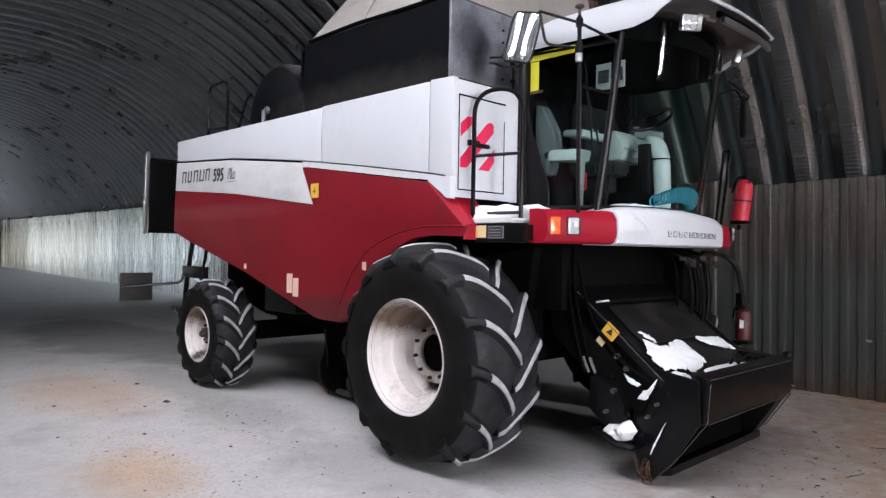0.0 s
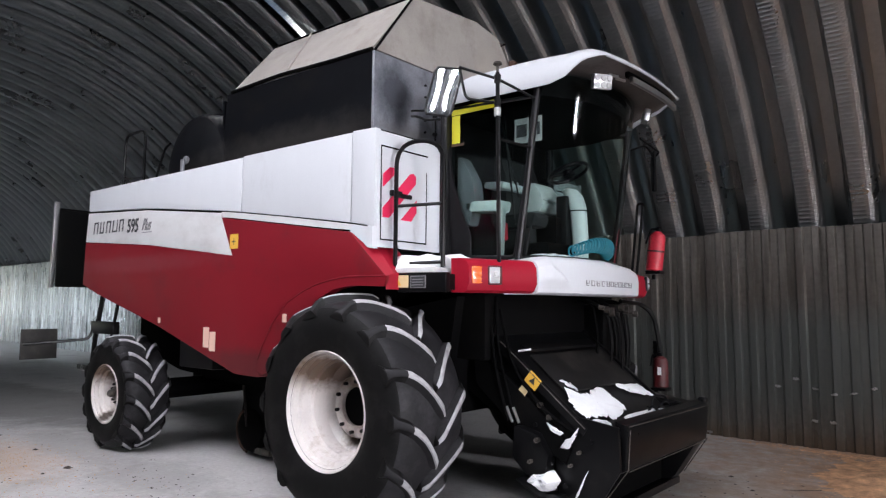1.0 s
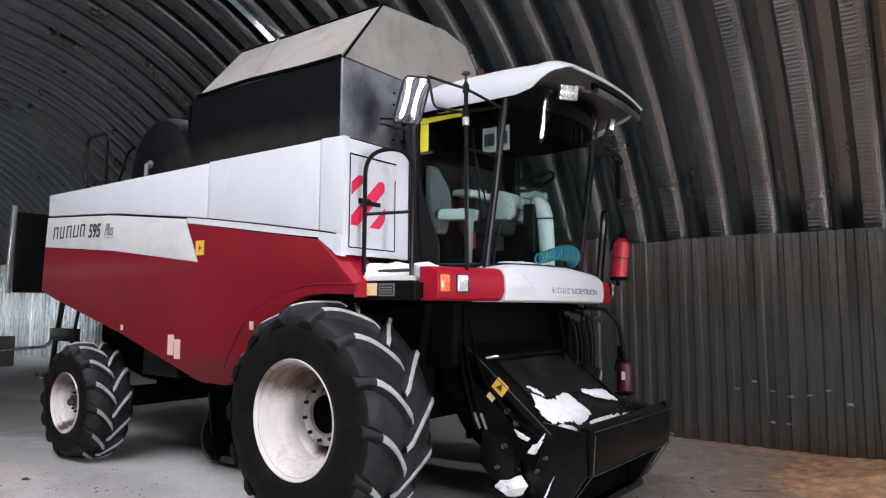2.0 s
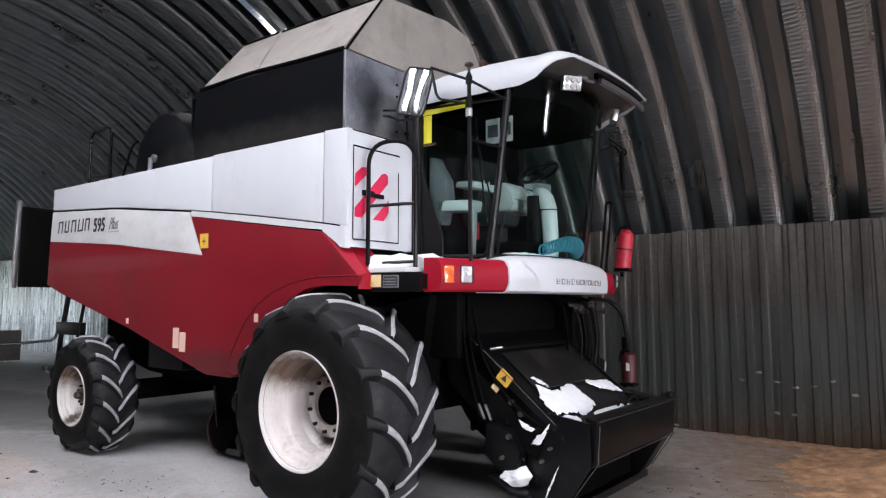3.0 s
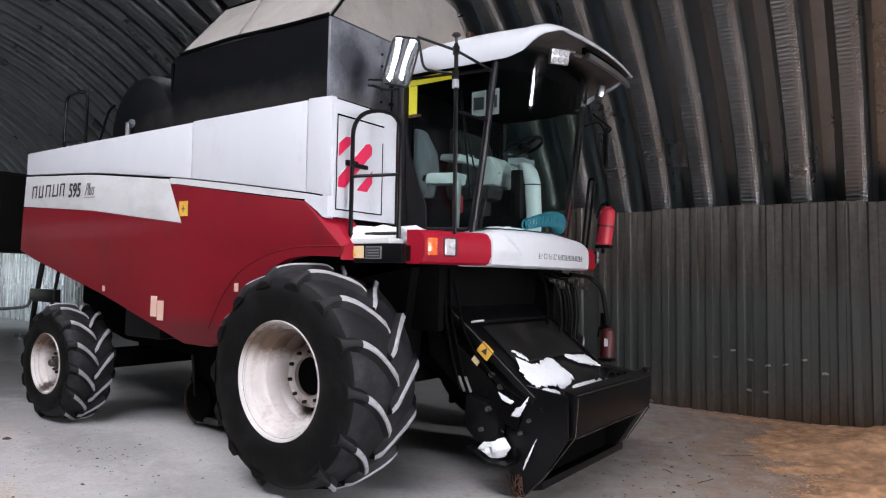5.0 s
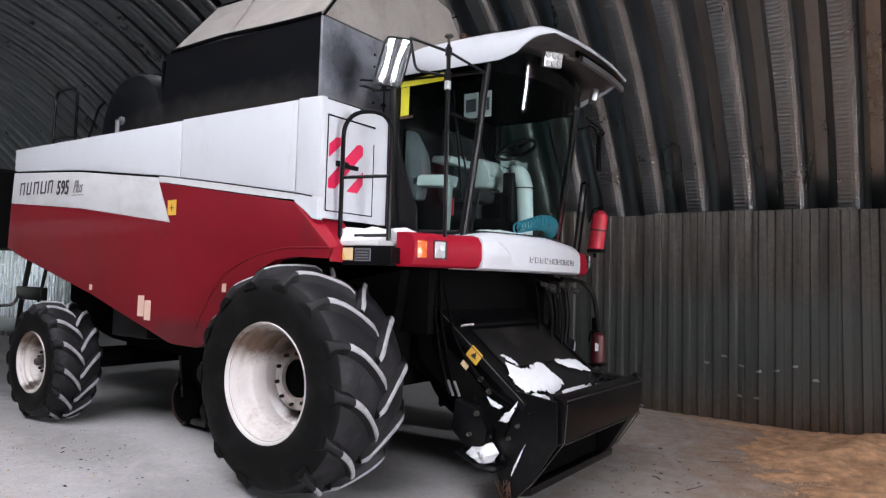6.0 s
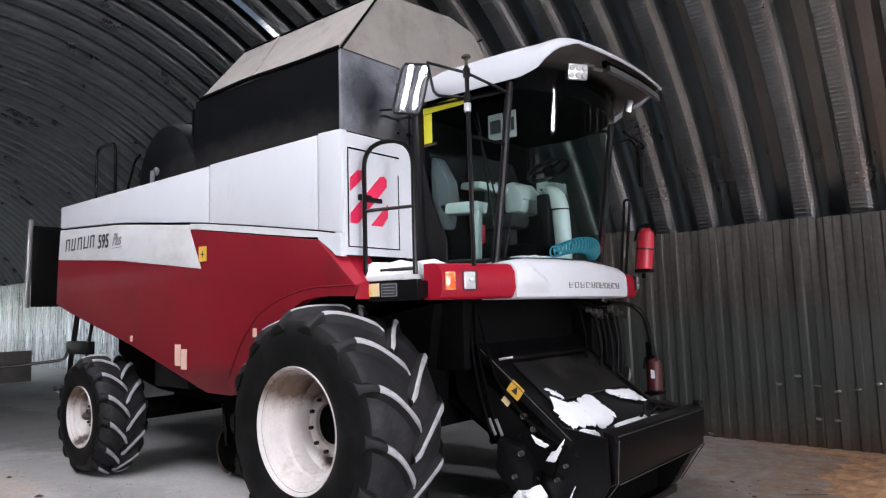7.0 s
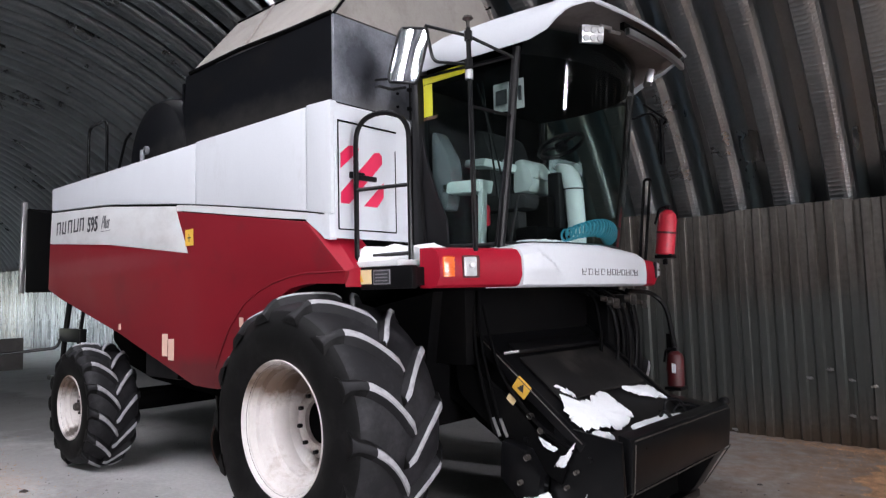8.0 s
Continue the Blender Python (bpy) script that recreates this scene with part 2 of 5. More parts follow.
def add_patch(m, center, radii, color, strength, grain=1.6, soft=0.3):
    """A patch with a ragged edge, mixed over the base colour of a floor material."""
    n, l = m.node_tree.nodes, m.node_tree.links
    b = n["Principled BSDF"]
    old = b.inputs["Base Color"].links[0].from_socket
    tc, mp, ln = n.new("ShaderNodeTexCoord"), n.new("ShaderNodeMapping"), n.new("ShaderNodeVectorMath")
    mp.vector_type = "TEXTURE"
    mp.inputs["Location"].default_value = (center[0], center[1], 0)
    mp.inputs["Scale"].default_value = (radii[0], radii[1], 1)
    ln.operation = "LENGTH"
    l.new(tc.outputs["Object"], mp.inputs["Vector"])
    l.new(mp.outputs[0], ln.inputs[0])
    nz = n.new("ShaderNodeTexNoise")
    nz.inputs["Scale"].default_value, nz.inputs["Detail"].default_value, nz.inputs["Roughness"].default_value = grain, 10, 0.72
    l.new(tc.outputs["Object"], nz.inputs["Vector"])
    am = n.new("ShaderNodeMath")
    am.operation = "MULTIPLY_ADD"
    am.inputs[1].default_value = 1.9
    l.new(nz.outputs["Fac"], am.inputs[0])
    l.new(ln.outputs["Value"], am.inputs[2])
    mr = n.new("ShaderNodeMapRange")
    mr.inputs["From Min"].default_value, mr.inputs["From Max"].default_value = 1.85 + soft / 2, 1.85 - soft / 2
    mr.inputs["To Min"].default_value, mr.inputs["To Max"].default_value = 0.0, strength
    l.new(am.outputs[0], mr.inputs["Value"])
    mx = n.new("ShaderNodeMix")
    mx.data_type = "RGBA"
    mx.inputs["B"].default_value = (*color, 1)
    l.new(mr.outputs[0], mx.inputs["Factor"])
    l.new(old, mx.inputs["A"])
    l.new(mx.outputs["Result"], b.inputs["Base Color"])


add_patch(CONCRETE, (5.5, 3.2), (4.1, 5.2), (0.36, 0.195, 0.1), 1.0, 3.0, 0.9)
add_patch(CONCRETE, (5.5, 3.2), (3.9, 4.9), (0.15, 0.08, 0.042), 0.6, 7, 0.8)
add_patch(CONCRETE, (-4.4, -2.75), (1.3, 0.7), (0.44, 0.29, 0.18), 0.45, 4, 0.7)
add_patch(CONCRETE, (-1.15, -3.35), (0.6, 0.4), (0.44, 0.29, 0.18), 0.5, 6, 0.7)
# darker grey patches beside the wheels and before the feeder
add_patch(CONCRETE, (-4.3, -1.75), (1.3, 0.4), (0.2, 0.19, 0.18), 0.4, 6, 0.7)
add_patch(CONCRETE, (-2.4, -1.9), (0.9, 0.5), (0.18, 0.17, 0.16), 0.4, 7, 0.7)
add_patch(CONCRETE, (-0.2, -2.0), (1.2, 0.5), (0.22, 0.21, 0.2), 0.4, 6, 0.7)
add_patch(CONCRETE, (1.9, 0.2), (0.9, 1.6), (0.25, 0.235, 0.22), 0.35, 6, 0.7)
# the machine's soft shadow behind its tail, painted into the floor colour
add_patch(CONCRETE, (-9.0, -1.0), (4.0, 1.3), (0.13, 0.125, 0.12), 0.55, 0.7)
GLASS = glass("cab_glass", (0.66, 0.77, 0.745))
DOOR_GLASS = glass("door_glass", (0.72, 0.8, 0.78), ior=1.2)
TRANSLUCENT = bpy.data.materials.new("translucent_panel")
TRANSLUCENT.use_nodes = True
_t = TRANSLUCENT.node_tree
_tr = _t.nodes.new("ShaderNodeBsdfTranslucent")
_tr.inputs["Color"].default_value = (0.95, 0.9, 0.82, 1)
_t.links.new(_tr.outputs[0], _t.nodes["Material Output"].inputs[0])


# ---- mesh helpers ----
def link_mesh(name, bm, materials, smooth=0.5):
    me = bpy.data.meshes.new(name)
    bmesh.ops.recalc_face_normals(bm, faces=bm.faces[:])
    bm.to_mesh(me)
    bm.free()
    for m in materials if isinstance(materials, (list, tuple)) else [materials]:
        me.materials.append(m)
    if smooth:
        me.polygons.foreach_set("use_smooth", [True] * len(me.polygons))
        me.set_sharp_from_angle(angle=smooth)
    return me


def part(name, bm, material, parent, label=""):
    ob = new(name, link_mesh(name, bm, material))
    ob.parent = parent
    return tagged(ob, label)


def thing(name, label, category, group="", kind="", at=(0, 0, 0)):
    ob = new(name)
    ob.location = at
    return tagged(ob, label, category, group, kind)


def solo(name, bm, material, label, category, group="", kind=""):
    return tagged(new(name, link_mesh(name, bm, material)), label, category, group, kind)


def box(bm, lo, hi, bevel=0.0, m=None):
    """A box between two corners, with bevelled edges."""
    b = bmesh.new()
    bmesh.ops.create_cube(b, size=1)
    for v in b.verts:
        v.co = Vector([lo[i] + (v.co[i] + 0.5) * (hi[i] - lo[i]) for i in range(3)])
    if bevel:
        bmesh.ops.bevel(b, geom=b.edges[:], offset=bevel, segments=2, affect="EDGES", profile=0.6)
    return join(bm, b, m)


def join(bm, other, m=None):
    if m is not None:
        other.transform(m)
    me = bpy.data.meshes.new("tmp")
    other.to_mesh(me)
    other.free()
    bm.from_mesh(me)
    bpy.data.meshes.remove(me)
    return bm


def prism(bm, outline, y0, y1, axis="y", bevel=0.0):
    """An outline extruded along an axis. For y the outline holds (x, z), for x (y, z), for z (x, y)."""
    b = bmesh.new()
    put = {"y": lambda p, d: (p[0], d, p[1]), "x": lambda p, d: (d, p[0], p[1]), "z": lambda p, d: (p[0], p[1], d)}[axis]
    f = b.faces.new([b.verts.new(put(p, y0)) for p in outline])
    ext = bmesh.ops.extrude_face_region(b, geom=[f])
    shift = Vector(put((0, 0), y1)) - Vector(put((0, 0), y0))
    bmesh.ops.translate(b, vec=shift, verts=[v for v in ext["geom"] if isinstance(v, bmesh.types.BMVert)])
    bmesh.ops.recalc_face_normals(b, faces=b.faces[:])
    if bevel:
        edges = [e for e in b.edges if len(e.link_faces) == 2 and e.calc_face_angle(0) > 0.7]
        bmesh.ops.bevel(b, geom=edges, offset=bevel, segments=2, affect="EDGES", profile=0.6, clamp_overlap=True)
    return join(bm, b)


def tube(bm, points, r, sides=8, closed=False):
    """A round bar along points."""
    pts = [Vector(p) for p in points]
    b, rings, n = bmesh.new(), [], len(pts)
    up = None
    for i, p in enumerate(pts):
        a, c = (pts[i - 1] if i or closed else p), (pts[(i + 1) % n] if i < n - 1 or closed else p)
        t = (c - a).normalized()
        if up is None:
            up = t.orthogonal().normalized()
        up = (up - t * up.dot(t)).normalized()
        side = t.cross(up)
        rings.append([b.verts.new(p + r * (math.cos(k * math.tau / sides) * up + math.sin(k * math.tau / sides) * side)) for k in range(sides)])
    for i in range(n if closed else n - 1):
        q, w = rings[i], rings[(i + 1) % n]
        for k in range(sides):
            b.faces.new((q[k], q[(k + 1) % sides], w[(k + 1) % sides], w[k]))
    if not closed:
        b.faces.new(rings[0]), b.faces.new(rings[-1])
    return join(bm, b)


def bent(points, radius=0.08, steps=5):
    """Points with their inner corners rounded."""
    pts = [Vector(p) for p in points]
    out = [pts[0]]
    for a, b, c in zip(pts, pts[1:], pts[2:]):
        d = min(radius, (a - b).length / 2, (c - b).length / 2)
        p, q = b + (a - b).normalized() * d, b + (c - b).normalized() * d
        out += [(1 - s) ** 2 * p + 2 * s * (1 - s) * b + s * s * q for s in [k / steps for k in range(steps + 1)]]
    return out + [pts[-1]]


def lathe(bm, profile, segments=64, m=None):
    """A profile of (radius, y) turned about the y axis."""
    b = bmesh.new()
    rings = [[b.verts.new((r * math.cos(k * math.tau / segments), y, r * math.sin(k * math.tau / segments))) for k in range(segments)] for r, y in profile]
    for q, w in zip(rings, rings[1:]):
        for k in range(segments):
            b.faces.new((q[k], q[(k + 1) % segments], w[(k + 1) % segments], w[k]))
    return join(bm, b, m)


def loft(bm, rows, close=False):
    """A skin over rows of points, all of one length."""
    b = bmesh.new()
    vs = [[b.verts.new(p) for p in row] for row in rows]
    n = len(rows[0])
    for q, w in zip(vs, vs[1:]):
        for k in range(n if close else n - 1):
            b.faces.new((q[k], q[(k + 1) % n], w[(k + 1) % n], w[k]))
    return join(bm, b)


def disc(bm, r, y0, y1, segments=24, m=None, bevel=0.0):
    """A short round block along y."""
    if bevel:
        pr = [(0.001, y0), (r - bevel, y0), (r, y0 + bevel), (r, y1 - bevel), (r - bevel, y1), (0.001, y1)]
    else:
        pr = [(0.001, y0), (r, y0), (r, y1), (0.001, y1)]
    return lathe(bm, pr, segments, m)


def blob(bm, outline, thick, place, seed=0, j=0.012):
    """An uneven sheet of snow or dirt, thin at its edge, laid by a matrix."""
    b = bmesh.new()
    rnd = random.Random(seed)
    n = len(outline)
    cx, cy = sum(p[0] for p in outline) / n, sum(p[1] for p in outline) / n
    fine = []
    for i in range(n):
        a, c = outline[i], outline[(i + 1) % n]
        for k in range(9):
            s = k / 9
            fine.append((a[0] + (c[0] - a[0]) * s + rnd.uniform(-j, j), a[1] + (c[1] - a[1]) * s + rnd.uniform(-j, j)))
    rows = []
    for f, h in ((1.0, -0.004), (0.97, 0.45), (0.85, 0.8), (0.6, 1.0), (0.3, 1.0), (0.01, 1.0)):
        rows.append([b.verts.new((cx + (p[0] - cx) * f, cy + (p[1] - cy) * f, thick * h * (1 if h < 0 else (1 + rnd.uniform(-0.1, 0.1) * f * f) * (1 + 0.35 * noise.noise(Vector((p[0] * f * 14, p[1] * f * 14, seed))))))) for p in fine])
    for q, w in zip(rows, rows[1:]):
        for k in range(len(fine)):
            b.faces.new((q[k], q[(k + 1) % len(fine)], w[(k + 1) % len(fine)], w[k]))
    return join(bm, b, place)


# ---- the hangar ----
ARC_Y, ARC_Z, ARC_R, PITCH = -2.2, -0.2, 7.0, 0.575
X_FAR, X_NEAR = -52.0, 13.0


def drift(x):
    """The hangar's long walls run slightly askew to the machine, more so far down."""
    return (0.85 - x) * 0.02 + min(16.0, max(0.0, -8 - x)) * 0.028


def arch_mesh():
    # from the groove up the steep side to the wrinkled pan, over its rounded edge and down the far side
    prof = [(0.0, -0.24), (0.035, -0.24), (0.158, 0.265), (0.175, 0.29), (0.3, 0.29), (0.346, 0.283), (0.388, 0.261), (0.421, 0.228), (0.443, 0.186), (0.475, -0.24), (PITCH, -0.24)]
    ribs = int((X_NEAR - X_FAR) / PITCH)
    verts, faces, mats = [], [], []
    x0 = 0.62 - PITCH * int((0.62 - X_FAR) / PITCH)
    for k in range(ribs):
        xs = x0 + k * PITCH
        near = -12 < xs < 5
        rows = 1290 if near else 140
        base = len(verts)
        cols = len(prof)
        for i in range(rows + 1):
            a = math.radians(-1) + math.radians(182) * i / rows
            for j, (dx, d) in enumerate(prof):
                e = 0.0
                if near and j in (3, 4):
                    e = -0.005 if i % 3 == 0 else 0.0
                elif near and 5 <= j <= 8:
                    e = (-0.0024, 0.0012, 0.0012)[(i + j - 4) % 3]
                r = ARC_R + 0.14 - d + e
                verts.append((xs + dx, ARC_Y + drift(xs) + min(0.35, 0.08 * max(0.0, -6 - xs)) + r * math.cos(a), ARC_Z + r * math.sin(a)))
        for i in range(rows):
            ang = math.degrees(math.radians(182) * (i + 0.5) / rows)
            # unseen opening, cut for the fill beam on the far fence
            if -43 < xs < -15 and ang > 156:
                continue
            lit = (abs(xs + 4.3) < 0.3 and 50 < ang < 86) or (-6.1 < xs < 4.9 and 106 < ang < 120 and round((xs - 0.62) / PITCH) % 2 == 0)
            for j in range(cols - 1):
                q = base + i * cols + j
                faces.append((q, q + 1, q + cols + 1, q + cols))
                mats.append(1 if lit and j == 3 else 0)
    me = bpy.data.meshes.new("arch_roof")
    me.from_pydata(verts, [], faces)
    me.materials.append(GALV), me.materials.append(TRANSLUCENT)
    me.polygons.foreach_set("material_index", mats)
    me.update()
    return me


tagged(new("ceiling", arch_mesh()), "dark galvanised arched hangar roof of deep ribbed steel panels", "roof", kind="structure")


def end_wall(name, x, label, openings, mid_y=ARC_Y):
    """An arch end of steel panels; each opening is a middle y, a half width, a sill and a head."""
    bm = bmesh.new()
    n = 56
    ys = [mid_y - ARC_R - 0.4 + 2 * (ARC_R + 0.4) * k / n for k in range(n + 1)]
    for a, c in zip(ys, ys[1:]):
        mid = (a + c) / 2
        top = [max(-0.1, ARC_Z + math.sqrt(max(0.0, (ARC_R + 0.4) ** 2 - (y - mid_y) ** 2))) for y in (a, c)]
        cuts = [(o[2], o[3]) for o in openings if abs(mid - o[0]) < o[1]]
        spans = [(-0.1, cuts[0][0]), (cuts[0][1], None)] if cuts else [(-0.1, None)]
        for lo, hi in spans:
            if hi is not None and hi - lo > 0.05:
                prism(bm, [(a, lo), (c, lo), (c, hi), (a, hi)], x, x + 0.12, "x")
            elif hi is None and min(top) > lo:
                prism(bm, [(a, lo), (c, lo), (c, top[1]), (a, top[0])], x, x + 0.12, "x")
    return solo(name, bm, GALV, label, "wall", kind="structure")


# the doorway is unseen, added for the front fill lamp
end_wall("wall_east", X_NEAR, "ribbed steel end wall with a high narrow slit and a doorway added for light", [(2.5, 0.38, 3.7, 5.3), (-6.5, 1.3, -0.1, 3.1)])
end_wall("wall_west", X_FAR - 0.02, "far steel end wall with a wide open doorway", [(-0.5, 4.6, -0.1, 5.3)], -0.34)

bm = bmesh.new()
N = 60
gx = [X_FAR - 30 + (X_NEAR + 60 - X_FAR) * k / N for k in range(N + 1)]
b = bmesh.new()
grid = [[b.verts.new((x, y, 0.0)) for y in [-60 + 120 * j / 30 for j in range(31)]] for x in gx]
for q, w in zip(grid, grid[1:]):
    for j in range(30):
        b.faces.new((q[j], w[j], w[j + 1], q[j + 1]))
join(bm, b)
solo("floor", bm, CONCRETE, "grey dusty concrete hangar floor with stains and a painted-in shadow", "floor", kind="structure")


# ---- the sheet fence along the wall ----
def fence_sheet(h, width=1.13, pitch=0.1883, metal=FENCE):
    bm = bmesh.new()
    xs, x, up = [], 0.0, False
    while x < width - 1e-6:
        xs += [(x, 0.0), (x + 0.075, 0.0), (x + 0.095, -0.032), (x + 0.17, -0.032)]
        x += pitch
    xs.append((width, 0.0))
    rows = [[(px, py, z) for px, py in xs] for z in (0.0, h * 0.35, h * 0.7, h)]
    loft(bm, rows)
    rows = [[(px, py + 0.004, z) for px, py in xs] for z in (0.0, h)]
    loft(bm, rows)
    return link_mesh("sheet", bm, metal, 0.3)


fence = thing("fence", "corrugated galvanised sheet fence, rusty and dented near its base", "fence", kind="structure")
sheets = [fence_sheet(h) for h in (2.62, 2.7, 2.66)] + [fence_sheet(3.16, metal=FENCE_NEW)]
rnd = random.Random(4)
x, k = 6.4, 0
while x > -50:
    ob = new("sheet", sheets[rnd.randrange(3) if x > -8 else 3])
    ob.parent = fence
    y = 3.94 + drift(x)
    ob.matrix_basis = pose(x - 1.13, y + (0.012 if k % 2 else 0.0), -0.04 + rnd.uniform(-0.02, 0.02), rnd.uniform(-0.4, 0.4), -0.9 + rnd.uniform(-0.4, 0.4), -2.75 if -24 < x < -8 else -1.15)
    x -= 1.09
    k += 1
rnd = random.Random(12)
for x, z in ((1.68, 0.69), (1.88, 0.79), (2.08, 0.69), (2.28, 0.64), (2.48, 0.67), (2.68, 0.74), (2.89, 0.6), (2.07, 0.32), (2.26, 0.32), (0.85, 0.04)):
    bm = bmesh.new()
    blob(bm, [(-0.03, -0.006), (0.0, -0.012), (0.03, -0.004), (0.02, 0.01), (-0.025, 0.008)], 0.012, pose(x, 3.875 + (0.85 - x) * 0.02, z, 90, rnd.uniform(-12, 12), 0), int(x * 100))
    part("torn_nick", bm, BRIGHT_METAL, fence)
for z in (0.5, 2.2):
    bm = bmesh.new()
    box(bm, (-8, 0.02, z), (6, 0.07, z + 0.06))
    part("rail", bm, BLACK_MATT, fence).matrix_basis = pose(0, 3.97 + 0.85 * 0.02, 0, 0, 0, -1.15)

# ---- the combine harvester: front to +x, its camera side at -y ----
combine = thing("combine_harvester", "red and white combine harvester with black cab and large lugged tyres", "combine harvester")
SIDE = -1.6


def seam(x):
    """Height of the dark line between the upper and the lower side panels."""
    pts = [(-4.8, 2.735), (-4.7, 2.73), (-3.24, 2.65), (-1.67, 2.49), (-0.83, 2.38), (0.01, 2.26), (0.3, 2.21)]
    return float(np.interp(x, [p[0] for p in pts], [p[1] for p in pts]))


def run(f, x0, x1, n):
    return [(x0 + (x1 - x0) * k / n, f(x0 + (x1 - x0) * k / n)) for k in range(n + 1)]


for s in (1, -1):
    y0, y1 = SIDE * s, (SIDE + 0.06) * s
    # upper white panels, three of them with a seam between
    for a, c in ((-4.72, -1.475), (-1.465, 0.005), (0.015, 0.27)):
        bm = bmesh.new()
        prism(bm, run(seam, a, c, 8) + [(c, 2.97), (a, 2.98)], y0, y1, bevel=0.01)
        part("upper_side_panel", bm, WHITE, combine)
    # lower white wedge with its zigzag end, and the thin white band below the seam
    bm = bmesh.new()
    low = lambda x: float(np.interp(x, [-4.79, -3.22, -1.61], [2.36, 2.25, 2.07]))
    prism(bm, run(low, -4.78, -1.61, 6) + [(-1.81, 2.44)] + run(lambda x: seam(x) - 0.022, -1.82, -4.74, 8), y0 + 0.006 * s, y1, bevel=0.006)
    part("lower_white_panel", bm, WHITE_DUSTY, combine)
    bm = bmesh.new()
    prism(bm, run(lambda x: float(np.interp(x, [-1.8, 0.0], [2.445, 2.2])), -1.8, 0.06, 6) + run(lambda x: seam(x) - 0.01, 0.06, -1.8, 6), y0 + 0.006 * s, y1)
    part("white_band", bm, WHITE_DUSTY, combine)
    # the red panel with the wheel arch cut out
    arch = [(-0.96, 1.05), (-0.85, 1.22), (-0.66, 1.425), (-0.51, 1.55), (-0.36, 1.66), (-0.16, 1.745), (0.03, 1.772), (0.2, 1.768), (0.4, 1.762)]
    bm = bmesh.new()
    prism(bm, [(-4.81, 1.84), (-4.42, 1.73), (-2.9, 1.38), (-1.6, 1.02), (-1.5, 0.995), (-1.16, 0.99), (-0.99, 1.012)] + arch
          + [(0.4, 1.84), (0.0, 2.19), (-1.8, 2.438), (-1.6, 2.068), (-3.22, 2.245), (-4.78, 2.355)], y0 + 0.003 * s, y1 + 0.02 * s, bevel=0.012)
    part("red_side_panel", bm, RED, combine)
    # the raised lip round the wheel
    bm = bmesh.new()
    lip = [(-1.13, 1.15), (-1.065, 1.27), (-0.93, 1.465), (-0.735, 1.64), (-0.545, 1.73), (-0.36, 1.788), (-0.17, 1.825), (0.0, 1.842), (0.4, 1.84)]
    prism(bm, [(-1.13, 1.15), (-1.15, 1.05), (-1.05, 1.02)] + arch + [(0.42, 1.84)] + lip[::-1][1:-1], y0 - 0.012 * s, y0 + 0.02 * s)
    part("wheel_arch_lip", bm, RED, combine)
    bm = bmesh.new()
    prism(bm, [(0.0, 2.195), (0.03, 2.243), (0.25, 2.21), (0.25, 2.05), (0.2, 2.06), (0.15, 2.1)], y0 + 0.004 * s, y1)
    part("white_corner", bm, WHITE, combine)
    # thin bead added to draw the highlight line along the lip
    bm = bmesh.new()
    tube(bm, [(p[0], y0 - 0.012 * s, p[1]) for p in lip], 0.007, 6)
    part("lip_highlight_bead", bm, RED, combine)
    # the bevelled red corner that turns to the front
    bm = bmesh.new()
    loft(bm, [[(0.0, y0 + 0.003 * s, 2.19), (0.4, y0 + 0.003 * s, 1.84), (0.4, y0 + 0.003 * s, 1.74)], [(0.16, y0 + 0.08 * s, 2.14), (0.43, y0 + 0.06 * s, 1.86), (0.43, y0 + 0.06 * s, 1.74)],
              [(0.17, y0 + 0.3 * s, 2.12), (0.43, y0 + 0.3 * s, 1.86), (0.43, y0 + 0.3 * s, 1.74)]])
    part("red_corner", bm, RED_BRIGHT, combine)
    # the white front face beside the cab, with its service door
    bm = bmesh.new()
    rows = []
    for z in (2.06, 2.2, 2.55, 2.9, 2.945, 2.967):
        inset = 0.0 if z < 2.92 else (0.012 if z < 2.95 else 0.04)
        rows.append([(0.2, y0, z), (0.245, y0 + 0.004 * s, z), (0.275 - inset, y0 + 0.03 * s, z), (0.285 - inset, y0 + 0.08 * s, z), (0.285 - inset, y0 + 0.4 * s, z), (0.285 - inset, -0.86 * s, z), (0.2, -0.86 * s, z)])
    loft(bm, rows)
    part("front_panel", bm, WHITE, combine)
    bm = bmesh.new()
    for lo, hi in (((0.286, -1.55, 2.83), (0.29, -1.02, 2.842)), ((0.286, -1.55, 2.115), (0.29, -1.03, 2.124)), ((0.286, -1.553, 2.12), (0.29, -1.546, 2.84)), ((0.286, -1.034, 2.12), (0.29, -1.029, 2.7))):
        box(bm, (lo[0], min(lo[1] * s, hi[1] * s), lo[2]), (hi[0], max(lo[1] * s, hi[1] * s), hi[2]))
    part("door_gap", bm, GAP, combine)
    bm = bmesh.new()
    box(bm, (-4.7, min(-1.55 * s, -0.9 * s), 2.955), (0.25, max(-1.55 * s, -0.9 * s), 2.972))
    part("top_deck", bm, BLACK_MATT, combine)

# inner hull, dark under the panels
bm = bmesh.new()
prism(bm, [(-4.7, 1.9), (-2.9, 1.46), (-1.5, 1.08), (-1.05, 1.1), (-0.75, 1.5), (0.0, 1.85), (0.2, 1.85), (0.2, 2.94), (-4.65, 2.94)], -1.53, 1.53)
part("hull", bm, BLACK_MATT, combine)
bm = bmesh.new()
prism(bm, [(-4.6, 1.25), (-4.2, 0.98), (-3.6, 0.85), (-1.4, 0.72), (0.4, 0.75), (0.55, 1.7), (-1.2, 1.4), (-3.6, 1.6), (-4.6, 1.85)], -0.95, 0.95)
part("chassis", bm, BLACK_MATT, combine)
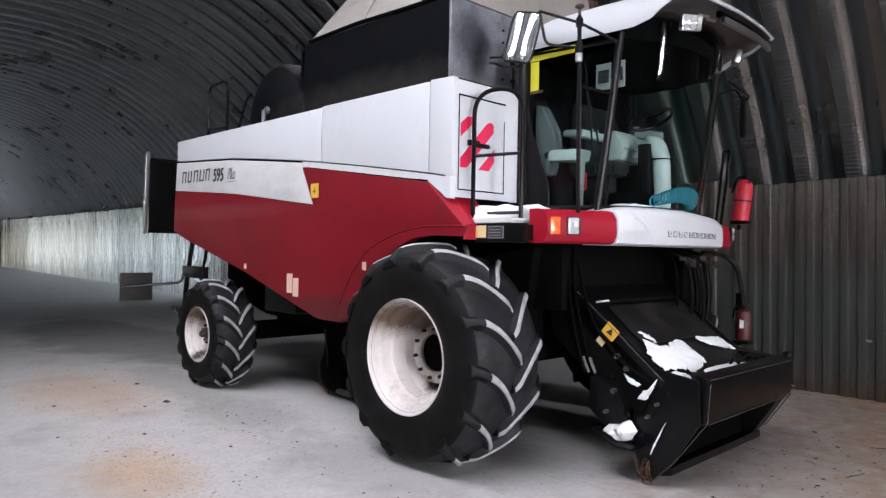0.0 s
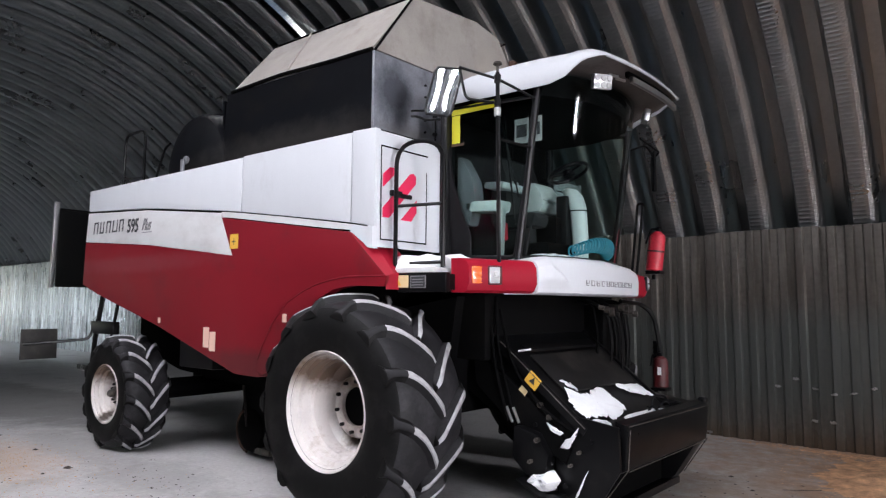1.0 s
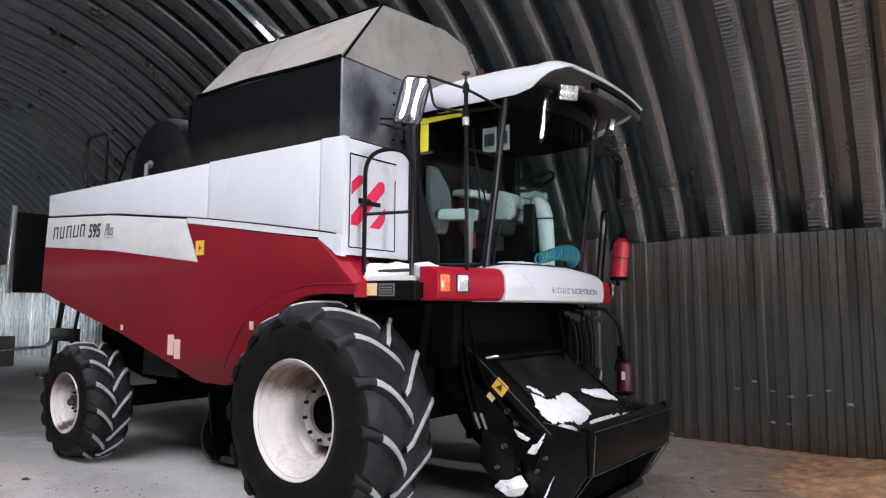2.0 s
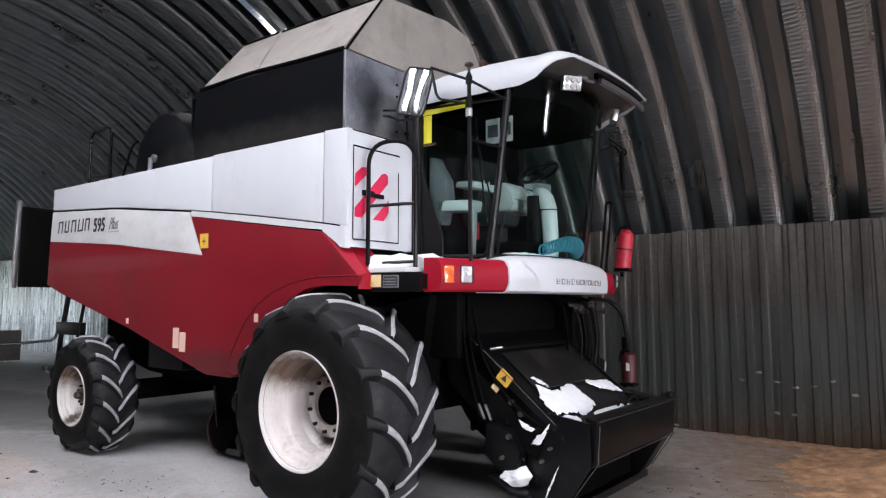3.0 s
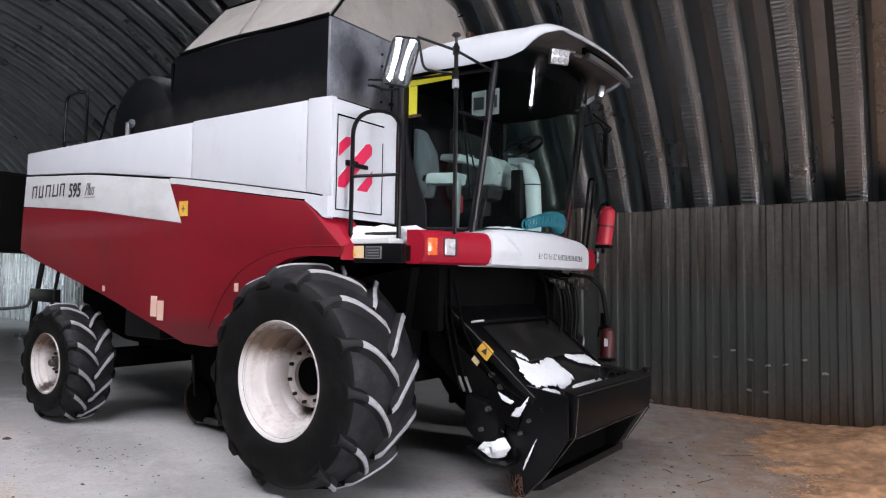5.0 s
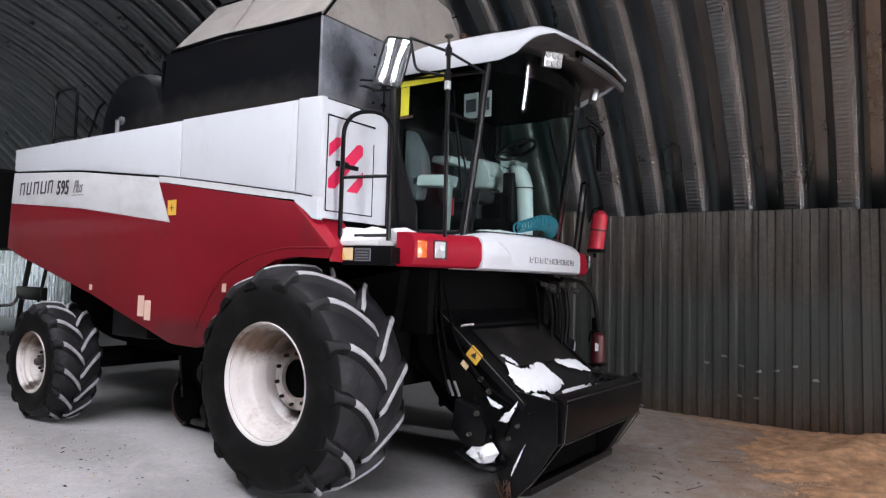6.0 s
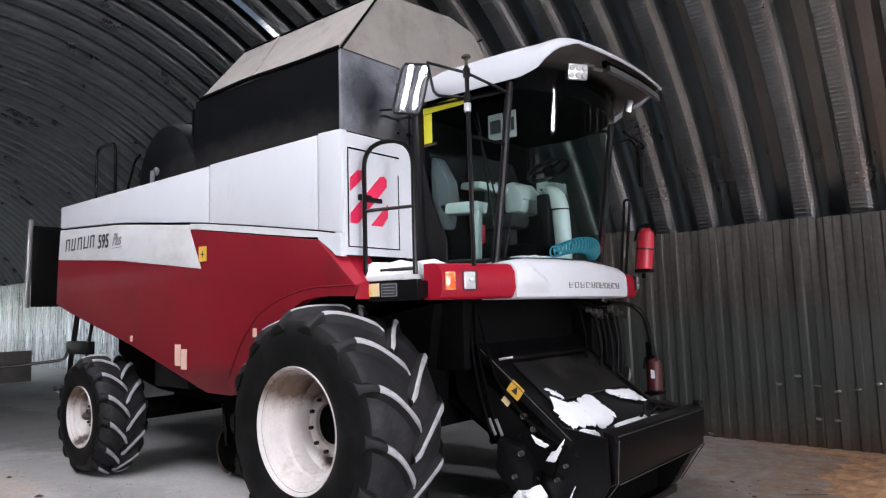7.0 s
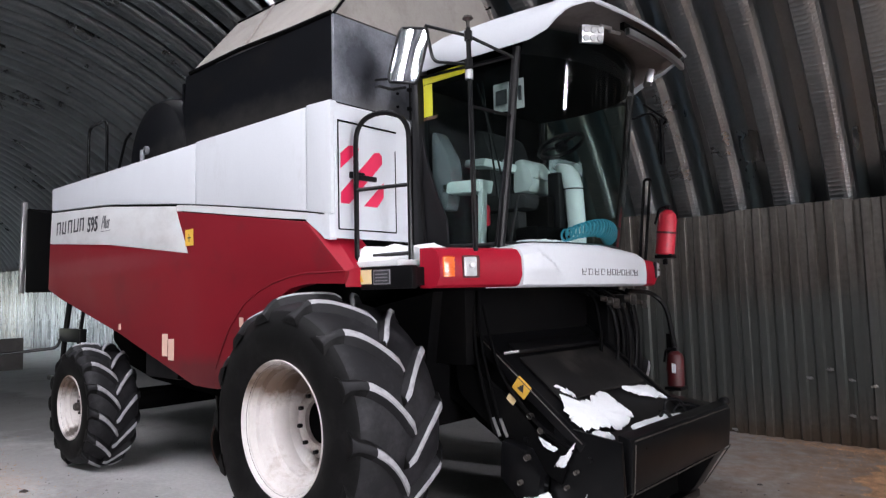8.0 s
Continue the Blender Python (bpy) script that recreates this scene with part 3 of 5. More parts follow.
for bx, bz, r in ((0.0, 0.845, 0.16), (-3.87, 0.615, 0.12)):
    bm = bmesh.new()
    tube(bm, [(bx, -1.45, bz), (bx, 1.45, bz)], r, 12)
    part("axle", bm, BLACK_MATT, combine)
bm = bmesh.new()
box(bm, (-3.0, -1.3, 0.95), (-2.35, -0.8, 1.35), 0.02)
part("battery_box", bm, PLASTIC, combine)
bm = bmesh.new()
box(bm, (-4.1, -0.5, 0.7), (-3.5, 0.5, 1.5), 0.02)
part("rear_axle_beam", bm, BLACK_MATT, combine)

# stickers and lettering bars on the camera side
def plate(name, x0, x1, z0, z1, material, y=SIDE - 0.004, shear=0.0, label="", parent=combine):
    bm = bmesh.new()
    prism(bm, [(x0, z0), (x1, z0), (x1 + shear, z1), (x0 + shear, z1)], y, y + 0.003)
    return part(name, bm, material, parent, label)


plate("sticker", -1.63, -1.5, 2.13, 2.265, STICKER_Y, label="small yellow safety sticker")
plate("sticker_mark", -1.59, -1.54, 2.19, 2.2, INK, y=SIDE - 0.006)
plate("sticker_mark", -1.569, -1.561, 2.165, 2.225, INK, y=SIDE - 0.006)
plate("sticker", -2.03, -1.93, 1.21, 1.40, STICKER_P, label="pale paper sticker", shear=0.0)
plate("sticker", -1.92, -1.82, 1.18, 1.36, STICKER_P, label="pale paper sticker", shear=0.0)
plate("reflector", -0.79, -0.735, 1.475, 1.545, STICKER_P, y=SIDE - 0.018, label="small pale reflector")
plate("reflector", -2.91, -2.86, 1.42, 1.475, STICKER_P, label="small pale reflector")
# model lettering drawn as plain slanted bars
lx = -4.57
for w, low_bar in ((0.12, 0), (0.11, 1), (0.12, 0), (0.13, 1), (0.11, 0)):
    z0 = 2.441 - 0.01 * (lx + 4.57)
    plate("letter_bar", lx, lx + 0.018, z0, z0 + 0.14, INK, shear=0.02, y=SIDE + 0.001)
    plate("letter_bar", lx + w - 0.03, lx + w - 0.012, z0, z0 + 0.14, INK, shear=0.02, y=SIDE + 0.001)
    plate("letter_bar", lx + (0.02 if low_bar else 0.036), lx + w - (0.032 if low_bar else 0.014), z0 + (0.0 if low_bar else 0.121), z0 + (0.019 if low_bar else 0.14), INK, shear=0.002, y=SIDE + 0.001)
    lx += 0.165


def lettering(name, text, size, place, material, parent, shear=0.0, squeeze=1.0, bold=0.0):
    """Flat raised writing in the plane x, y of a matrix."""
    cu = bpy.data.curves.new(name, "FONT")
    cu.body, cu.size, cu.shear, cu.extrude, cu.offset = text, size, shear, 0.0015, bold
    tmp = bpy.data.objects.new(name, cu)
    me = bpy.data.meshes.new_from_object(tmp)
    bpy.data.objects.remove(tmp)
    bpy.data.curves.remove(cu)
    me.transform(place @ Matrix.Diagonal((squeeze, 1, 1, 1)))
    me.materials.clear()
    me.materials.append(material)
    ob = new(name, me)
    ob.parent = parent
    return ob


ON_SIDE = Matrix.Translation((-3.71, SIDE + 0.002, 2.415)) @ Matrix.Rotation(radians(90), 4, "X") @ Matrix.Rotation(radians(-1.5), 4, "Z")
lettering("model_number", "595", 0.21, ON_SIDE, INK, combine, 0.1, 0.84, 0.004)
lettering("model_word", "Plus", 0.19, ON_SIDE @ Matrix.Translation((0.35, 0.01, 0)), GREYINK, combine, 0.5, 0.62)
plate("underline", -3.36, -3.14, 2.385, 2.392, GREYINK, y=SIDE + 0.001)

# red slanted warning stripes on the front panel and its latch
for pts in (((-1.53, 2.52), (-1.53, 2.62), (-1.46, 2.68), (-1.38, 2.69), (-1.37, 2.66)), ((-1.53, 2.29), (-1.53, 2.36), (-1.23, 2.66), (-1.19, 2.67), (-1.16, 2.65), (-1.16, 2.59), (-1.46, 2.29)), ((-1.33, 2.285), (-1.15, 2.46), (-1.15, 2.36), (-1.21, 2.285))):
    bm = bmesh.new()
    prism(bm, list(pts), 0.286, 0.289, "x")
    part("warning_stripe", bm, PINK, combine, "bright red slanted warning stripe")
bm = bmesh.new()
box(bm, (0.286, -1.46, 2.46), (0.315, -1.34, 2.505), 0.008)
box(bm, (0.31, -1.40, 2.45), (0.335, -1.25, 2.485), 0.008)
part("latch", bm, PLASTIC, combine, "black door latch")

# step platform with its black skirt, plates and snow
bm = bmesh.new()
box(bm, (0.28, -1.5, 1.862), (0.77, -0.84, 1.9), 0.008)
part("platform", bm, WHITE_DUSTY, combine)
bm = bmesh.new()
box(bm, (0.42, -1.49, 1.72), (0.88, -1.44, 1.86), 0.006)
box(bm, (0.42, -1.44, 1.74), (0.86, 0.9, 1.85))
part("platform_skirt", bm, BLACK, combine)
plate("warning_plate", 0.365, 0.53, 1.755, 1.845, STICKER_T, y=-1.496, label="tan warning plate")
tri = bmesh.new()
prism(tri, [(0.39, 1.77), (0.46, 1.77), (0.425, 1.825)], -1.499, -1.496)
part("warning_triangle", tri, STICKER_Y, combine)
plate("rating_plate", 0.55, 0.70, 1.75, 1.84, GREYINK, y=-1.496, label="dark rating plate")
plate("rating_plate_face", 0.558, 0.692, 1.757, 1.833, INK, y=-1.499)
for k in range(3):
    plate("rating_bar", 0.57, 0.68, 1.77 + 0.02 * k, 1.776 + 0.02 * k, GREYINK, y=-1.501)
bm = bmesh.new()
blob(bm, [(0.31, -1.47), (0.44, -1.47), (0.7, -1.3), (0.78, -1.1), (0.76, -0.9), (0.4, -0.9), (0.31, -1.1)], 0.1, Matrix.Translation((0, 0, 1.9)), 21)
solo("snow_patch", bm, SNOW, "heap of old white snow on the step platform", "snow", "snow patches")
for a, c in (((0.37, -1.47), (0.72, -1.33)),):
    bm = bmesh.new()
    tube(bm, bent([(a[0], a[1], 1.88), (a[0], a[1], 2.86), (c[0], c[1], 2.86), (c[0], c[1], 1.9)], 0.2, 7), 0.017)
    part("hand_rail", bm, BLACK, combine, "black bent tube hand rail")
    for z in (2.37, 1.935):
        bm = bmesh.new()
        tube(bm, [(a[0], a[1], z), (c[0], c[1], z + 0.01)], 0.013)
        part("hand_rail_bar", bm, BLACK, combine)

# bumper: red ends with lights, white bowed middle
def bumper_x(y):
    if y > 0:
        return float(np.interp(y, [0, 0.4, 0.72, 1.0, 1.08, 1.14], [1.36, 1.345, 1.305, 1.275, 1.24, 1.14]))
    return float(np.interp(-y, [0, 0.4, 0.84, 1.2, 1.5, 1.6], [1.36, 1.33, 1.22, 1.08, 0.9, 0.8]))


def bumper_part(name, ys, top, bottom, material, proud=0.0, deep=0.16):
    bm = bmesh.new()
    rows = []
    for y in ys:
        x, zt = bumper_x(y) + proud, top(y)
        rows.append([(x - deep, y, bottom), (x - 0.05, y, bottom), (x - 0.02, y, bottom + 0.015), (x + 0.005, y, bottom + 0.07), (x, y, zt - 0.06), (x - 0.03, y, zt - 0.012), (x - 0.07, y, zt), (x - deep, y, zt)])
    loft(bm, rows, close=True)
    for row in (rows[0], rows[-1]):
        bm.faces.new([bm.verts.new(p) for p in row])
    bmesh.ops.remove_doubles(bm, verts=bm.verts[:], dist=0.0005)
    return part(name, bm, material, combine)


def white_top(y):
    return float(np.interp(y, [-0.9, -0.84, -0.7, 0.0, 0.6, 0.82], [1.965, 1.975, 2.005, 2.01, 1.975, 1.93]))


def crease(y, z):
    """How far the panel stands proud on the inner side of its pressed curve."""
    line = float(np.interp(z, [1.74, 1.8, 1.9, 1.98], [-0.46, -0.52, -0.63, -0.76]))
    side_f = max(0.0, min(1.0, (line - y) / 0.03))
    return 0.036 * side_f * max(0.0, min(1.0, (z - 1.75) / 0.08)) * max(0.0, min(1.0, (y + 0.86) / 0.12))


bm = bmesh.new()
rows = []
for k in range(53):
    y = -0.84 + 1.57 * k / 52
    x, zt = bumper_x(y) + 0.004, white_top(y)
    face = [1.73 + (zt - 0.06 - 1.73) * q / 12 for q in range(13)]
    rows.append([(x - 0.3, y, 1.715), (x - 0.05, y, 1.715), (x - 0.02, y, 1.72)]
                + [(x + 0.005 * math.sin(math.pi * q / 12) + crease(y, z), y, z) for q, z in enumerate(face)]
                + [(x - 0.012, y, zt - 0.03), (x - 0.03, y, zt - 0.012), (x - 0.07, y, zt), (x - 0.3, y, zt)])
loft(bm, rows, close=True)
for row in (rows[0], rows[-1]):
    bm.faces.new([bm.verts.new(p) for p in row])
bmesh.ops.remove_doubles(bm, verts=bm.verts[:], dist=0.0005)
part("white_bumper", bm, WHITE, combine, "white bowed bumper panel with a pressed crease")
bumper_part("red_bumper_end", [-1.36 + 0.515 * k / 8 for k in range(9)], lambda y: 1.965, 1.72, RED_BRIGHT)
bumper_part("red_bumper_end", [0.735 + 0.385 * k / 10 for k in range(11)], lambda y: 1.93 - 0.03 * max(0.0, y - 0.9), 1.715, RED_BRIGHT)
for side_ in (-1, 1):
    for name, y, w, material in (("indicator_lamp", -1.31, 0.08, AMBER), ("headlamp", -1.185, 0.12, LENS)):
        if side_ > 0 and name == "indicator_lamp":
            continue
        bm = bmesh.new()
        if side_ > 0:
            y, w = 0.99, 0.09
        nrm = math.atan2(bumper_x(y - 0.1 * side_) - bumper_x(y + 0.1 * side_), 0.2) * side_
        box(bm, (-0.02, -w / 2, -0.07 if name == "headlamp" else -0.065), (0.012, w / 2, 0.07 if name == "headlamp" else 0.065), 0.02)
        base = part(name, bm, (SHADED_RED if side_ < 0 else PLASTIC) if name == "headlamp" else material, combine, "clear headlamp in a moulded housing" if name == "headlamp" else "amber indicator lamp")
        base.matrix_basis = Matrix.Translation((bumper_x(y), y, 1.845)) @ Matrix.Rotation(nrm, 4, "Z")
        if name == "headlamp":
            for dz, r in (((0.0, 0.055),) if side_ < 0 else ((0.03, 0.026), (-0.03, 0.026))):
                bm = bmesh.new()
                if side_ < 0:
                    box(bm, (0.0, -0.05, -0.06), (0.016, 0.035, 0.06), 0.012)
                else:
                    disc(bm, r, -0.01, 0.012, 20, Matrix.Translation((0.012, 0, dz)) @ Matrix.Rotation(radians(-90), 4, "Z"), 0.006)
                part("lens", bm, LENS, base)
                bm = bmesh.new()
                disc(bm, 0.42 * r, 0, 0.012, 18, Matrix.Translation((0.014, 0.0, dz + 0.01)) @ Matrix.Rotation(radians(-90), 4, "Z"), 0.008)
                part("bulb", bm, BRIGHT_METAL, base)
        else:
            bm = bmesh.new()
            for q in range(5):
                box(bm, (0.012, -0.036, -0.06 + 0.027 * q), (0.016, 0.036, -0.05 + 0.027 * q), 0.002)
            part("lens_rib", bm, AMBER, base)
for k in range(11):
    y = -0.32 + 0.076 * k
    bm = bmesh.new()
    for y0_, y1_, z0_, z1_ in ((0, 0.009, 1.79, 1.835), (0.009, 0.05, 1.828 if k % 2 else 1.809, 1.835 if k % 2 else 1.816), (0.045, 0.054, 1.79 if k % 3 else 1.812, 1.835), (0.009, 0.045, 1.79, 1.797)):
        box(bm, (bumper_x(y) + 0.0095, y + y0_, z0_), (bumper_x(y) + 0.013, y + y1_, z1_))
    part("letter_bar", bm, GREYINK, combine)


# ---- wheels ----
LUG_BEND = 0.42
def wheel(x, y, z, R, half, rim_r, lugs, side, depth, hub_r, seed):
    w = new("wheel")
    w.parent = combine
    w.location = (x, y, z)
    tagged(w, "cream steel wheel with a worn black lugged farm tyre")
    o = side
    T = R - 0.062
    G = T - rim_r
    prof = [(rim_r - 0.02, 0.9), (rim_r + 0.015, 0.98), (rim_r + 0.18 * G, 1.05), (rim_r + 0.38 * G, 1.08), (rim_r + 0.57 * G, 1.06), (rim_r + 0.73 * G, 1.0), (rim_r + 0.85 * G, 0.91), (rim_r + 0.93 * G, 0.78), (rim_r + 0.98 * G, 0.5), (T, 0.0)]
    ring = [(r, -half * k) for r, k in prof] + [(r, half * k) for r, k in prof[::-1][1:]]
    us, rs = [k for r, k in prof[:4:-1]], [r for r, k in prof[:4:-1]]
    bm = bmesh.new()
    lathe(bm, ring, 80)
    flat = -z
    for v in bm.verts:
        if v.co.z < flat + 0.012:
            v.co.z = flat + 0.012
    tyre = part("tyre", bm, RUBBER, w, "black rubber tyre")
    tyre.data.materials.append(TREAD)
    for f in tyre.data.polygons:
        f.material_index = 1 if abs(f.center.y) < half * 0.96 and math.hypot(f.center.x, f.center.z) > T - 0.06 else 0
    # one lug for each hand, shared by all
    def lug(hand):
        b = bmesh.new()
        rows = []
        n = 12
        for k in range(n + 1):
            t = k / n
            u = 1.05 - 1.12 * t
            yy = u * half * hand
            bend = LUG_BEND * (0.25 * t + 0.75 * t ** 1.9)
            wd = 0.029 - 0.003 * t + (0.02 if k == 0 else 0) + (0.006 if k in (n - 2, n - 1) else 0) - (0.008 if k == n else 0)
            skin = float(np.interp(abs(u), us, rs))
            top = skin + (R - T) * float(np.interp(abs(u), [0.0, 0.7, 1.05], [1.0, 1.0, 0.55])) - (0.02 if k == n else 0)
            bot = skin - 0.02
            a = -bend
            def at(r, s):
                return (r * math.cos(a) - s * math.sin(a), yy, r * math.sin(a) + s * math.cos(a))
            q = [at(bot, -wd - 0.034), at(top - 0.012, -wd * 0.95), at(top, -wd * 0.6), at(top, wd * 0.6), at(top - 0.012, wd * 0.95), at(bot, wd + 0.034)]
            rows.append([b.verts.new((p[0], p[1], p[2])) for p in q])
        for q, v in zip(rows, rows[1:]):
            for j in range(5):
                f = b.faces.new((q[j], q[j + 1], v[j + 1], v[j]))
                f.material_index = 2 if j in (1, 2, 3) and q[0].co.y * hand < 0.8 * half else 1 if j in (1, 2, 3) or q[0].co.y * hand < 0.8 * half else 0
        b.faces.new(rows[0]), b.faces.new(rows[-1])
        return link_mesh("lug", b, [RUBBER, TREAD, LUG_TOP], 0.9)
    meshes = {1: lug(1), -1: lug(-1)}
    for k in range(lugs):
        for hand in (1, -1):
            a = math.tau * (k + (0.5 if hand > 0 else 0)) / lugs
            low = z + (R - 0.03) * math.sin(a - 0.15)
            if low < 0.004:
                continue
            ob = new("lug", meshes[hand])
            ob.parent = w
            ob.matrix_basis = Matrix.Rotation(-a, 4, "Y")
    # dished rim
    e = half * 0.9
    bm = bmesh.new()
    pr = [(rim_r - 0.03, -e + 0.01), (rim_r + 0.008, -e), (rim_r + 0.012, -e - 0.02), (rim_r + 0.002, -e - 0.028), (rim_r - 0.012, -e - 0.02), (rim_r - 0.022, -e + 0.01), (rim_r - 0.026, -e + depth * 0.17), (rim_r - 0.058, -e + depth * 0.2), (rim_r - 0.062, -e + depth * 0.42), (rim_r - 0.085, -e + depth * 0.45),
          (rim_r - 0.09, -e + depth * 0.78), (rim_r - 0.12, -e + depth * 0.88), (rim_r * 0.62, -e + depth * 1.0), (rim_r * 0.5, -e + depth * 0.86), (hub_r + 0.085, -e + depth * 0.8), (hub_r, -e + depth * 0.8), (hub_r, -e + depth + 0.15)]
    lathe(bm, [(r, yy * o) for r, yy in pr], 72)
    part("rim", bm, RIM, w, "cream painted dished steel rim, streaked with dirt and painted-in shade")
    bm = bmesh.new()
    lathe(bm, [(r, yy * o) for r, yy in ((hub_r + 0.002, -e + depth * 0.84), (hub_r + 0.002, -e + depth * 0.8 - 0.014), (hub_r + 0.078, -e + depth * 0.8 - 0.014), (hub_r + 0.086, -e + depth * 0.8 - 0.006), (hub_r + 0.086, -e + depth * 0.84))], 48)
    part("hub_flange", bm, RIM, w)
    bm = bmesh.new()
    disc(bm, hub_r - 0.004, (-e + depth * 0.84) * o, (-e + depth + 0.2) * o, 32)
    part("hub", bm, BLACK_MATT, w)
    if hub_r < 0.1:
        bm = bmesh.new()
        lathe(bm, [(r, yy * o) for r, yy in ((0.001, -e + 0.02), (0.03, -e + 0.022), (0.042, -e + 0.04), (0.045, -e + depth * 0.5), (0.075, -e + depth * 0.55), (0.08, -e + depth * 0.84))], 24)
        part("hub_cap", bm, WORN, w, "grimy metal hub cap")
    nut = bmesh.new()
    disc(nut, 0.015, 0, -0.03 * o, 6)
    nut = link_mesh("nut", nut, BLACK)
    for k in range(10):
        a = math.tau * k / 10 + 0.2
        ob = new("nut", nut)
        ob.parent = w
        ob.location = ((hub_r + 0.045) * math.cos(a), (-e + depth * 0.8 - 0.012) * o, (hub_r + 0.045) * math.sin(a))
    for k in range(4):
        bm = bmesh.new()
        disc(bm, 0.042, 0, -0.006 * o, 16)
        hole = part("hand_hole", bm, GAP, w)
        a = math.tau * k / 4 + math.pi
        hole.location = (rim_r * 0.62 * math.cos(a), (-e + depth * 0.985) * o, rim_r * 0.62 * math.sin(a))
    return w


wheel(0, -1.47, 0.845, 0.875, 0.36, 0.435, 14, 1, 0.38, 0.15, 1)
wheel(0, 1.47, 0.845, 0.875, 0.36, 0.435, 14, -1, 0.38, 0.15, 2)
wheel(-3.87, -1.45, 0.615, 0.65, 0.24, 0.316, 14, 1, 0.17, 0.06, 3)
wheel(-3.87, 1.45, 0.615, 0.65, 0.24, 0.316, 14, -1, 0.17, 0.06, 4)

# ---- grain tank, its folding top, the air intake drum and the rear rails ----
TY = 1.2
for s in (-1, 1):
    bm = bmesh.new()
    prism(bm, [(-2.5, 2.95), (-0.2, 2.95), (-0.2, 3.8), (-2.4, 3.84)], TY * s, (TY - 0.03) * s)
    part("tank_wall", bm, TANKBLACK, combine, "black steel grain tank wall")
bm = bmesh.new()
box(bm, (-2.53, -TY + 0.03, 2.95), (-2.5, TY - 0.03, 3.8))
part("tank_wall", bm, TANKBLACK, combine, "black steel grain tank wall")
bm = bmesh.new()
prism(bm, [(-TY, 2.95), (TY, 2.95), (TY, 3.8), (-TY, 3.8)], -0.2, -0.17, "x", 0.006)
part("tank_front", bm, STEEL, combine, "clouded grey steel tank front")
bm = bmesh.new()
for k in range(6):
    disc(bm, 0.012, 0, 0.012, 8, Matrix.Translation((-0.168, -0.55, 3.1 + 0.11 * k)) @ Matrix.Rotation(radians(-90), 4, "Z"))
part("rivet_row", bm, BLACK, combine)
for s in (-1, 1):
    bm = bmesh.new()
    loft(bm, [[(-2.3, TY * s, 3.86), (-0.2, TY * s, 3.82)], [(-2.22, 0.74 * s, 4.45), (-0.18, 0.73 * s, 4.43)]])
    bmesh.ops.solidify(bm, geom=bm.faces[:], thickness=0.012)
    part("tank_flap", bm, CANVAS, combine, "tan folding tank flap")
    bm = bmesh.new()
    loft(bm, [[(-2.22, 0.74 * s, 4.45), (-0.18, 0.73 * s, 4.43)], [(-2.2, 0.0, 4.5), (-0.2, 0.0, 4.49)]])
    bmesh.ops.solidify(bm, geom=bm.faces[:], thickness=0.008)
    part("tank_cover", bm, CANVAS, combine)
    bm = bmesh.new()
    tube(bm, [(-2.22, 0.74 * s, 4.455), (-0.16, 0.73 * s, 4.435)], 0.013)
    tube(bm, bent([(-2.32, TY * s, 3.85), (-1.5, TY * s, 3.86), (-0.7, TY * s, 3.825), (-0.2, TY * s, 3.815)], 0.1), 0.02)
    part("flap_edge", bm, BLACK_MATT, combine)
    bm = bmesh.new()
    tube(bm, [(-1.42, TY * s * 1.004, 3.85), (-1.6, 0.745 * s, 4.45)], 0.012)
    part("flap_seam", bm, CANVAS, combine)
bm = bmesh.new()
tube(bm, [(-0.15, -0.42, 3.12), (-0.15, -0.42, 3.78)], 0.008, 6)
for k in range(4):
    box(bm, (-0.17, -0.44, 3.2 + 0.16 * k), (-0.14, -0.4, 3.23 + 0.16 * k), 0.004)
part("front_rod", bm, BLACK, combine)
bm = bmesh.new()
box(bm, (-0.88, -1.34, 2.96), (-0.74, -1.28, 3.02), 0.006)
part("deck_bracket", bm, CANVAS, combine)
bm = bmesh.new()
prism(bm, [(-TY, 3.81), (TY, 3.81), (1.02, 4.02), (0.8, 4.24), (0.6, 4.46), (0.23, 4.52), (-0.72, 4.44)], -0.185, -0.17, "x")
part("tank_gable", bm, CANVAS, combine, "tan front gable of the folding tank top")
bm = bmesh.new()
tube(bm, [(-0.165, -TY, 3.8), (-0.16, -0.72, 4.45)], 0.012)
part("gable_edge", bm, BLACK_MATT, combine)
bm = bmesh.new()
box(bm, (-0.165, 0.8, 4.18), (-0.1, 0.87, 4.27), 0.01)
part("gable_clip", bm, RUST, combine)

bm = bmesh.new()
m = Matrix.Translation((-2.98, -1.0, 3.12))
lathe(bm, [(0.001, -0.29), (0.12, -0.285), (0.46, -0.26), (0.57, -0.22), (0.62, -0.14), (0.63, 0.0), (0.655, 0.0), (0.655, 0.05), (0.63, 0.05), (0.63, 0.4)], 56, m)
part("air_intake_drum", bm, TANKBLACK, combine, "dark round air intake drum")
bm = bmesh.new()
disc(bm, 0.045, -0.32, -0.27, 20, m @ Matrix.Translation((-0.04, 0, 0.08)), 0.01)
tube(bm, [(-3.02, -1.34, 3.2), (-3.02, -1.34, 2.97)], 0.025)
part("drum_bearing", bm, STEEL, combine)
bm = bmesh.new()
for k in range(4):
    box(bm, (-2.6 + 0.05 * k, -1.12, 3.68 + 0.02 * k), (-2.57 + 0.05 * k, -1.05, 3.75 + 0.03 * k), 0.006)
part("drum_bracket", bm, BLACK_MATT, combine)
